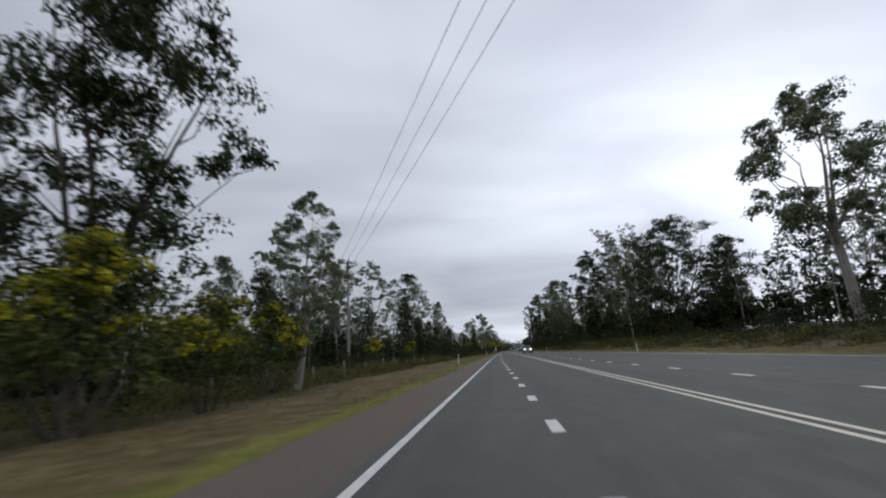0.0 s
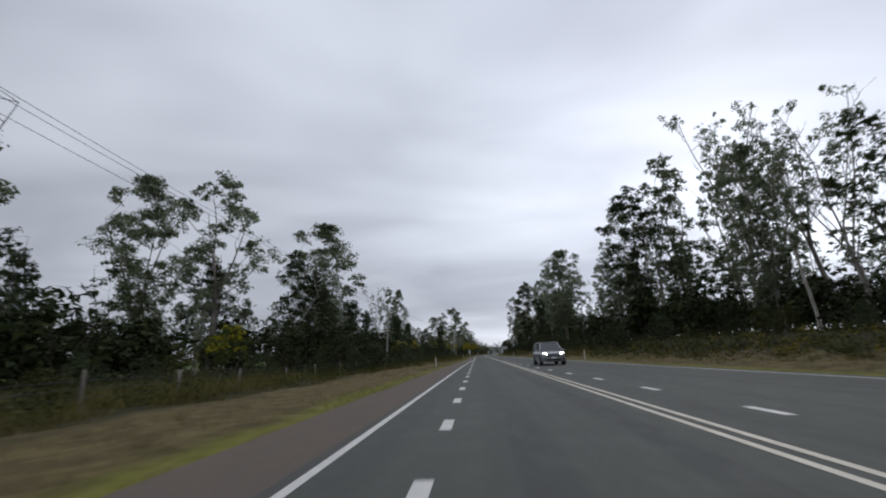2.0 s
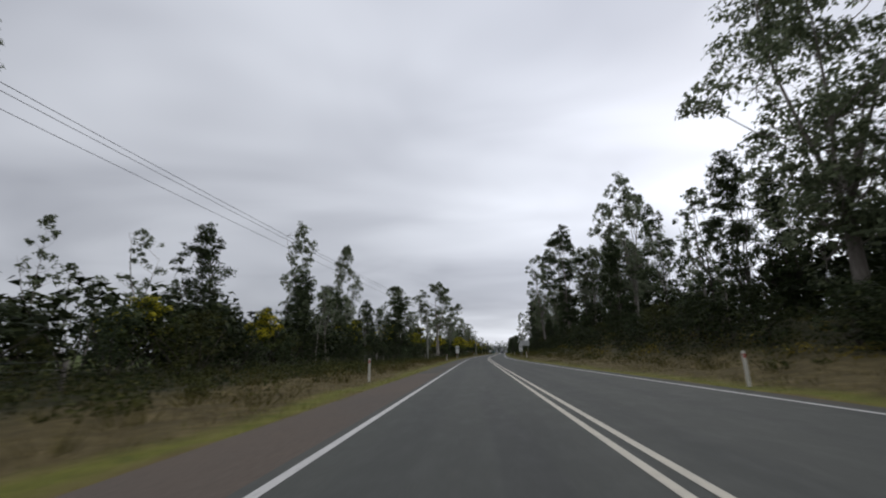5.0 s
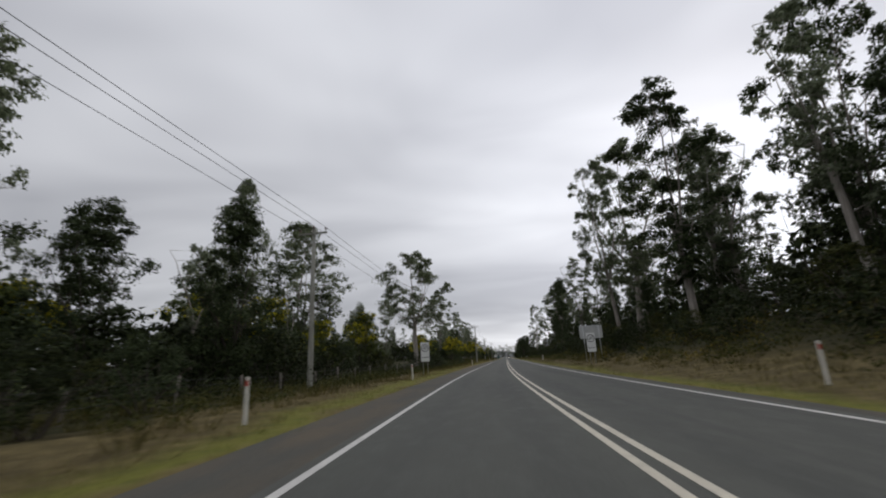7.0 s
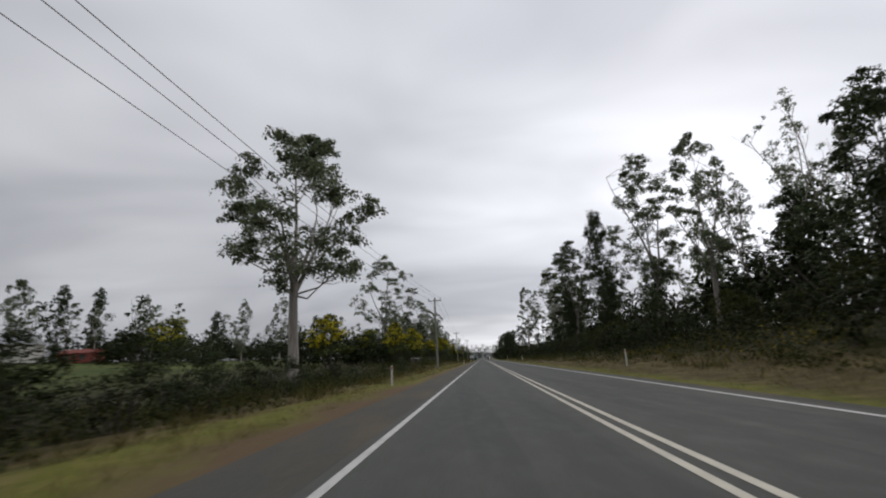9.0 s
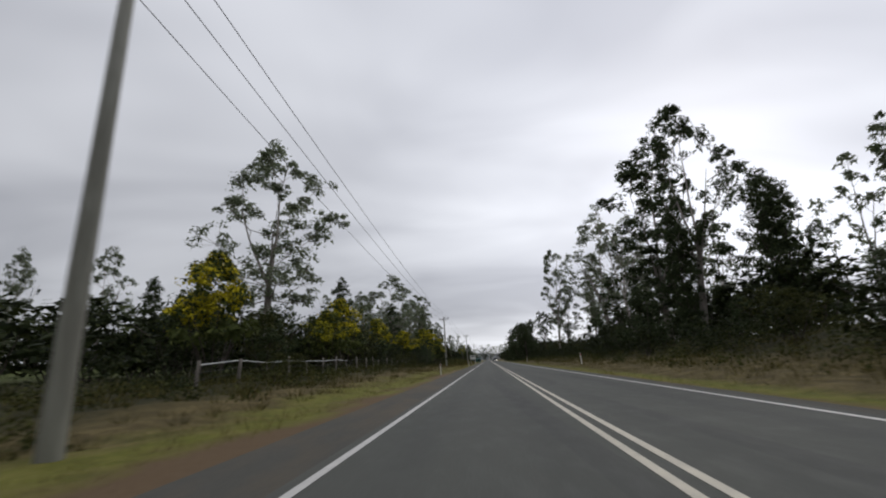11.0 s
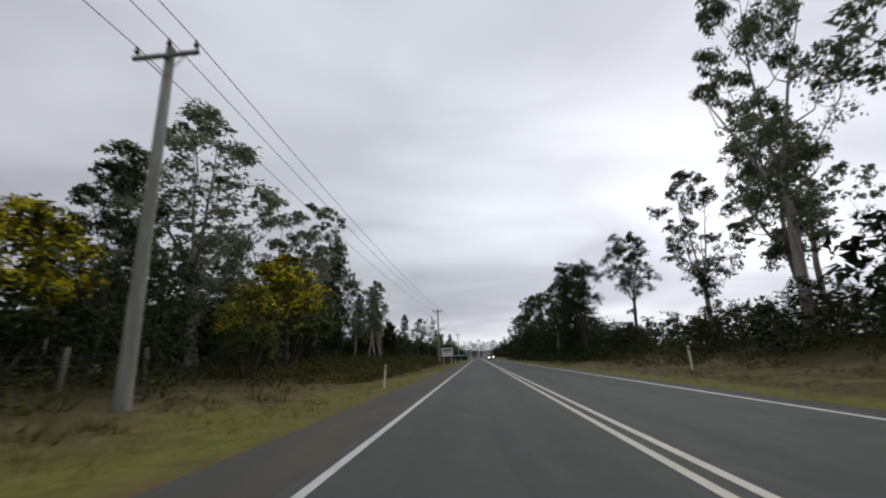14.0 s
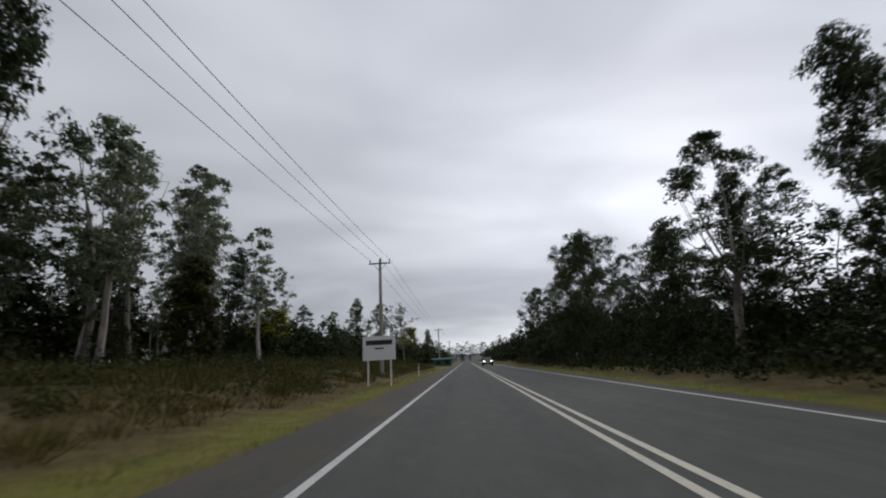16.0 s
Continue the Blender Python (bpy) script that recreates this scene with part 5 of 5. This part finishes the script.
def notice_board(x, y, turn):
    z = float(lay(x - float(axis(y)), y))
    e = thing("notice_board", pose(x, y, z, 0, 0, turn), "white roadside notice board with a dark banner on two posts", "road sign")
    part("panel", box((1.8, 0.03, 1.3), (0, 0, 2.0 - z), 0.01), M_SIGN, e, "white board")
    part("banner", box((1.45, 0.01, 0.26), (0, -0.021, 2.3 - z)), M_BLACK, e, "dark banner with illegible writing")
    part("writing", box((0.5, 0.01, 0.08), (0, -0.021, 1.98 - z)), M_BLACK, e, "line of illegible writing")
    for sx in (-0.62, 0.62):
        part("post", box((0.09, 0.09, 2.6 - z), (sx, 0.065, (2.6 - z) / 2 - 0.3), 0.005), M_POST, e, "pale timber post")


notice_board(8.55, 423.2, 2)

# ---- fence ----


def wire_fence(y0, y1, u, gap, seed, h=1.15, rail_to=None):
    r = random.Random(seed)
    x0, _, z0 = at(u, y0)
    e = thing("wire_fence", pose(x0, y0, 0), "old post-and-wire fence with grey leaning timber posts", "fence")
    y, tops = y0, []
    while y <= y1:
        x, _, z = at(u + r.uniform(-0.1, 0.1), y)
        hh = h * r.uniform(0.85, 1.2)
        w = Wood()
        lx, ly = r.uniform(-0.08, 0.08), r.uniform(-0.08, 0.08)
        rr = r.uniform(0.05, 0.10)
        w.limb([(0, 0, -0.3), (lx * 0.5, ly * 0.5, hh * 0.5), (lx, ly, hh)], rr, rr * 0.85, 7)
        w.f.append(tuple(range(len(w.v) - 7, len(w.v))))
        child("post", mesh("post", w.v, w.f, M_FENCE, True), e, m=pose(x - x0, y - y0, z))
        tops.append((x - x0, y - y0, z))
        y += gap * r.uniform(0.85, 1.15)
    railed = [(a, b, c + 1.08) for a, b, c in tops if rail_to and b + y0 < rail_to]
    if railed:
        w = Wood()
        w.limb(railed, 0.028, 0.028, 6)
        child("rail", mesh("rail", w.v, w.f, M_STEEL, True), e, "pale top rail")
    for hz in (0.45, 0.75, 1.02):
        w = Wood()
        w.limb([(a, b, c + hz) for a, b, c in tops], 0.008, 0.008, 4)
        child("wire", mesh("wire", w.v, w.f, M_WIRE), e, "rusty fence wire")


wire_fence(-40, 120, -16.5, 5.5, 3)
wire_fence(150, 236, -14.5, 5.0, 4)
wire_fence(296, 374, -14.2, 3.0, 5, 1.15, 317)

# ---- vehicles ----


def wheel(parent, x, y, r=0.34, w=0.22):
    bm = rod((x - w / 2, y, r), (x + w / 2, y, r), r, sides=22)
    t = part("wheel", bm, M_TYRE, parent, "black tyre")
    rim = rod((x - w / 2 - 0.005, y, r), (x + w / 2 + 0.005, y, r), r * 0.62, sides=16)
    part("rim", rim, M_STEEL, t, "silver alloy rim")


def hull(bm, sections):
    """Skins a row of cross-sections, each a list of points."""
    rows = [[bm.verts.new(p) for p in sec] for sec in sections]
    for a, b in zip(rows, rows[1:]):
        for i in range(len(a) - 1):
            bm.faces.new((a[i], a[i + 1], b[i + 1], b[i]))
    bm.faces.new(rows[0])
    bm.faces.new(rows[-1][::-1])
    bmesh.ops.recalc_face_normals(bm, faces=bm.faces)
    return bm


def car(x, y, z, turn, paint, label, L=4.5, W=1.8, H=1.68):
    """A road car that faces its own -y."""
    e = thing("car", pose(x, y, z, 0, 0, turn), label, "car")
    w, f = W / 2, -L / 2
    belt = H * 0.60

    def ring_at(py, top, half, low=0.26):
        return [(-half * 0.93, py, low), (-half, py, 0.48), (-half, py, min(top - 0.08, 0.80)), (-half * 0.93, py, top - 0.03), (-half * 0.55, py, top), (0, py, top + 0.015),
                (half * 0.55, py, top), (half * 0.93, py, top - 0.03), (half, py, min(top - 0.08, 0.80)), (half, py, 0.48), (half * 0.93, py, low), (-half * 0.93, py, low)]

    secs = [ring_at(f, belt * 0.80, w * 0.80, 0.30), ring_at(f + 0.08, belt * 0.90, w * 0.90, 0.26), ring_at(f + 0.30, belt * 0.955, w * 0.975), ring_at(f + 0.95, belt, w),
            ring_at(0.0, belt + 0.02, w), ring_at(-f - 0.5, belt + 0.03, w), ring_at(-f - 0.1, belt, w * 0.96), ring_at(-f, belt * 0.8, w * 0.9, 0.32)]
    bm = hull(bmesh.new(), secs)
    part("body", bm, paint, e, smooth=True)

    # glasshouse: base ring at the belt, top ring under the roof
    base = [(-w * 0.93, f + 0.92), (w * 0.93, f + 0.92), (w * 0.93, -f - 0.12), (-w * 0.93, -f - 0.12)]
    top = [(-w * 0.70, f + 1.62), (w * 0.70, f + 1.62), (w * 0.72, -f - 0.55), (-w * 0.72, -f - 0.55)]
    bm = bmesh.new()
    lo = [bm.verts.new((px, py, belt - 0.02)) for px, py in base]
    hi = [bm.verts.new((px, py, H - 0.05)) for px, py in top]
    for i in range(4):
        k = (i + 1) % 4
        bm.faces.new((lo[i], lo[k], hi[k], hi[i]))
    bm.faces.new(hi)
    bmesh.ops.recalc_face_normals(bm, faces=bm.faces)
    part("cabin_glass", bm, M_GLASS, e, "dark tinted windows")
    roof_len = (-f - 0.5) - (f + 1.6)
    part("roof", box((W * 0.80, roof_len, 0.07), (0, (f + 1.6 - f - 0.5) / 2, H - 0.03), 0.03), paint, e, smooth=True)
    for sx in (-1, 1):
        for (bx, by), (tx, ty), rr in ((base[1], top[1], 0.045), (base[2], top[2], 0.06)):
            part("pillar", rod((sx * bx, by, belt - 0.02), (sx * tx, ty, H - 0.05), rr, sides=8), paint, e, smooth=True)
        part("pillar", rod((sx * w * 0.935, 0.1, belt - 0.02), (sx * w * 0.73, 0.12, H - 0.05), 0.04, sides=6), M_TRIM, e, "black door pillar")
        part("roof_rail", rod((sx * w * 0.66, f + 1.85, H + 0.05), (sx * w * 0.66, -f - 0.7, H + 0.05), 0.02, sides=6), M_TRIM, e, "black roof rail")
        bm = box((0.36, 0.20, 0.15), (sx * w * 0.70, f + 0.06, belt * 0.80), 0.035)
        for v in bm.verts:
            if v.co.x * sx > w * 0.70:
                v.co.y += 0.13
                v.co.z += 0.03
        part("headlight", bm, M_LAMP, e, "lit white headlight")
        part("mirror", box((0.20, 0.12, 0.14), (sx * (w + 0.09), f + 1.28, belt + 0.06), 0.04), paint, e)
        part("fog_lamp", box((0.24, 0.08, 0.14), (sx * w * 0.68, f + 0.02, 0.44), 0.03), M_TRIM, e, "black fog lamp housing")
        for sy in (f + 0.85, -f - 0.85):
            part("wheel_arch", rod((sx * w * 0.90, sy, 0.36), (sx * (w + 0.012), sy, 0.36), 0.40, sides=22), M_TRIM, e, "black wheel arch")
            wheel(e, sx * (w - 0.07), sy)
    part("grille", box((W * 0.50, 0.06, 0.20), (0, f - 0.005, belt * 0.72), 0.02), M_TRIM, e, "black grille")
    part("grille_bar", box((W * 0.48, 0.03, 0.035), (0, f - 0.04, belt * 0.73), 0.008), M_STEEL, e, "bright grille bar")
    part("air_intake", box((W * 0.52, 0.05, 0.13), (0, f - 0.0, 0.40), 0.02), M_TRIM, e, "black lower intake")
    part("number_plate", box((0.37, 0.02, 0.11), (0, f - 0.035, 0.54), 0.004), M_SIGN, e, "pale plate with plain bars")
    part("wiper", rod((-0.5, f + 0.90, belt + 0.02), (0.3, f + 0.95, belt + 0.05), 0.012, sides=5), M_TRIM, e, "black wiper")


car(2.5, 42.2, 0.0, 0.8, M_SILVER, "silver four-wheel-drive wagon with lit headlights")
car(float(axis(474)) + 1.75, 474, 0.0, -3.6, M_CARDARK, "dark sedan far along the road with lit headlights", 4.6, 1.8, 1.45)

# ---- houses and sheds ----


def shed(x, y, turn, L, W, H, wall, roof, label, name="shed"):
    z = float(lay(x - float(axis(y)), y)) - 0.1
    e = thing(name, pose(x, y, z, 0, 0, turn), label, "building")
    part("wall", box((L, W, H), (0, 0, H / 2)), wall, e)
    bm = bmesh.new()
    o = 0.4
    a = [bm.verts.new(p) for p in ((-L / 2 - o, -W / 2 - o, H), (L / 2 + o, -W / 2 - o, H), (L / 2 + o, W / 2 + o, H), (-L / 2 - o, W / 2 + o, H), (-L / 2 - o, 0, H + W * 0.22), (L / 2 + o, 0, H + W * 0.22))]
    for f in ((0, 1, 5, 4), (2, 3, 4, 5), (0, 4, 3), (1, 2, 5), (0, 3, 2, 1)):
        bm.faces.new([a[i] for i in f])
    part("roof", bm, roof, e)
    for k in range(max(2, int(L / 3))):
        wx = -L / 2 + (k + 0.5) * L / max(2, int(L / 3))
        part("window", box((1.1, 0.06, 0.9), (wx, -W / 2 - 0.02, H * 0.58)), M_GLASS, e, "dark window")


shed(-86.5, 301, 8, 12, 7, 3.4, M_WALL, M_ROOF, "pale farm house with a grey iron roof", "house")
shed(-77.5, 310, 4, 6.5, 4, 1.9, M_REDROOF, M_REDROOF, "low red timber shed beside the paddock")
shed(float(axis(560)) - 17, 560, 0, 10, 7, 3.0, M_WALL, M_ROOF, "pale house beside the far road", "house")
shed(float(axis(505)) - 7.6, 505, 0, 4.4, 2, 1.7, M_TEAL, M_TEAL, "small teal roadside stall with a roof")

# ---- far hills ----


def ridge(y, x0, x1, h, seed):
    r = np.random.default_rng(seed)
    n = 120
    xs = np.linspace(x0, x1, n)
    hs = h * (0.5 + 0.5 * np.sin(xs / 420 + seed) * np.sin(xs / 170 + 2 * seed)) + r.normal(0, h * 0.02, n)
    V, F = [], []
    for x, q in zip(xs, hs):
        V += [(x, y - 300, -3), (x, y, max(2, q)), (x, y + 300, -3)]
    for i in range(n - 1):
        F += [(3 * i, 3 * i + 3, 3 * i + 4, 3 * i + 1), (3 * i + 1, 3 * i + 4, 3 * i + 5, 3 * i + 2)]
    ob = new("backdrop", mesh("backdrop", V, F, M_HILL, True))
    tagged(ob, "low wooded hills on the horizon", "hill", kind="structure")


ridge(2300, -2500, 2800, 42, 1)


def far_slope():
    """A dim wooded slope that rises beyond the end of the road."""
    V, F, n = [], [], 24
    for i in range(n + 1):
        x = -120 + 420 * i / n
        k = math.sin(math.pi * i / n) ** 0.7
        V += [(x, 880, -2), (x, 980, 7.5 * k - 1), (x, 1100, 12 * k - 1), (x, 1250, -3)]
    for i in range(n):
        for j in range(3):
            F.append((4 * i + j, 4 * i + 4 + j, 4 * i + 5 + j, 4 * i + 1 + j))
    tagged(new("ground_far", mesh("ground_far", V, F, M_HILL, True)), "dim wooded rise beyond the end of the road", "ground", kind="structure")


far_slope()
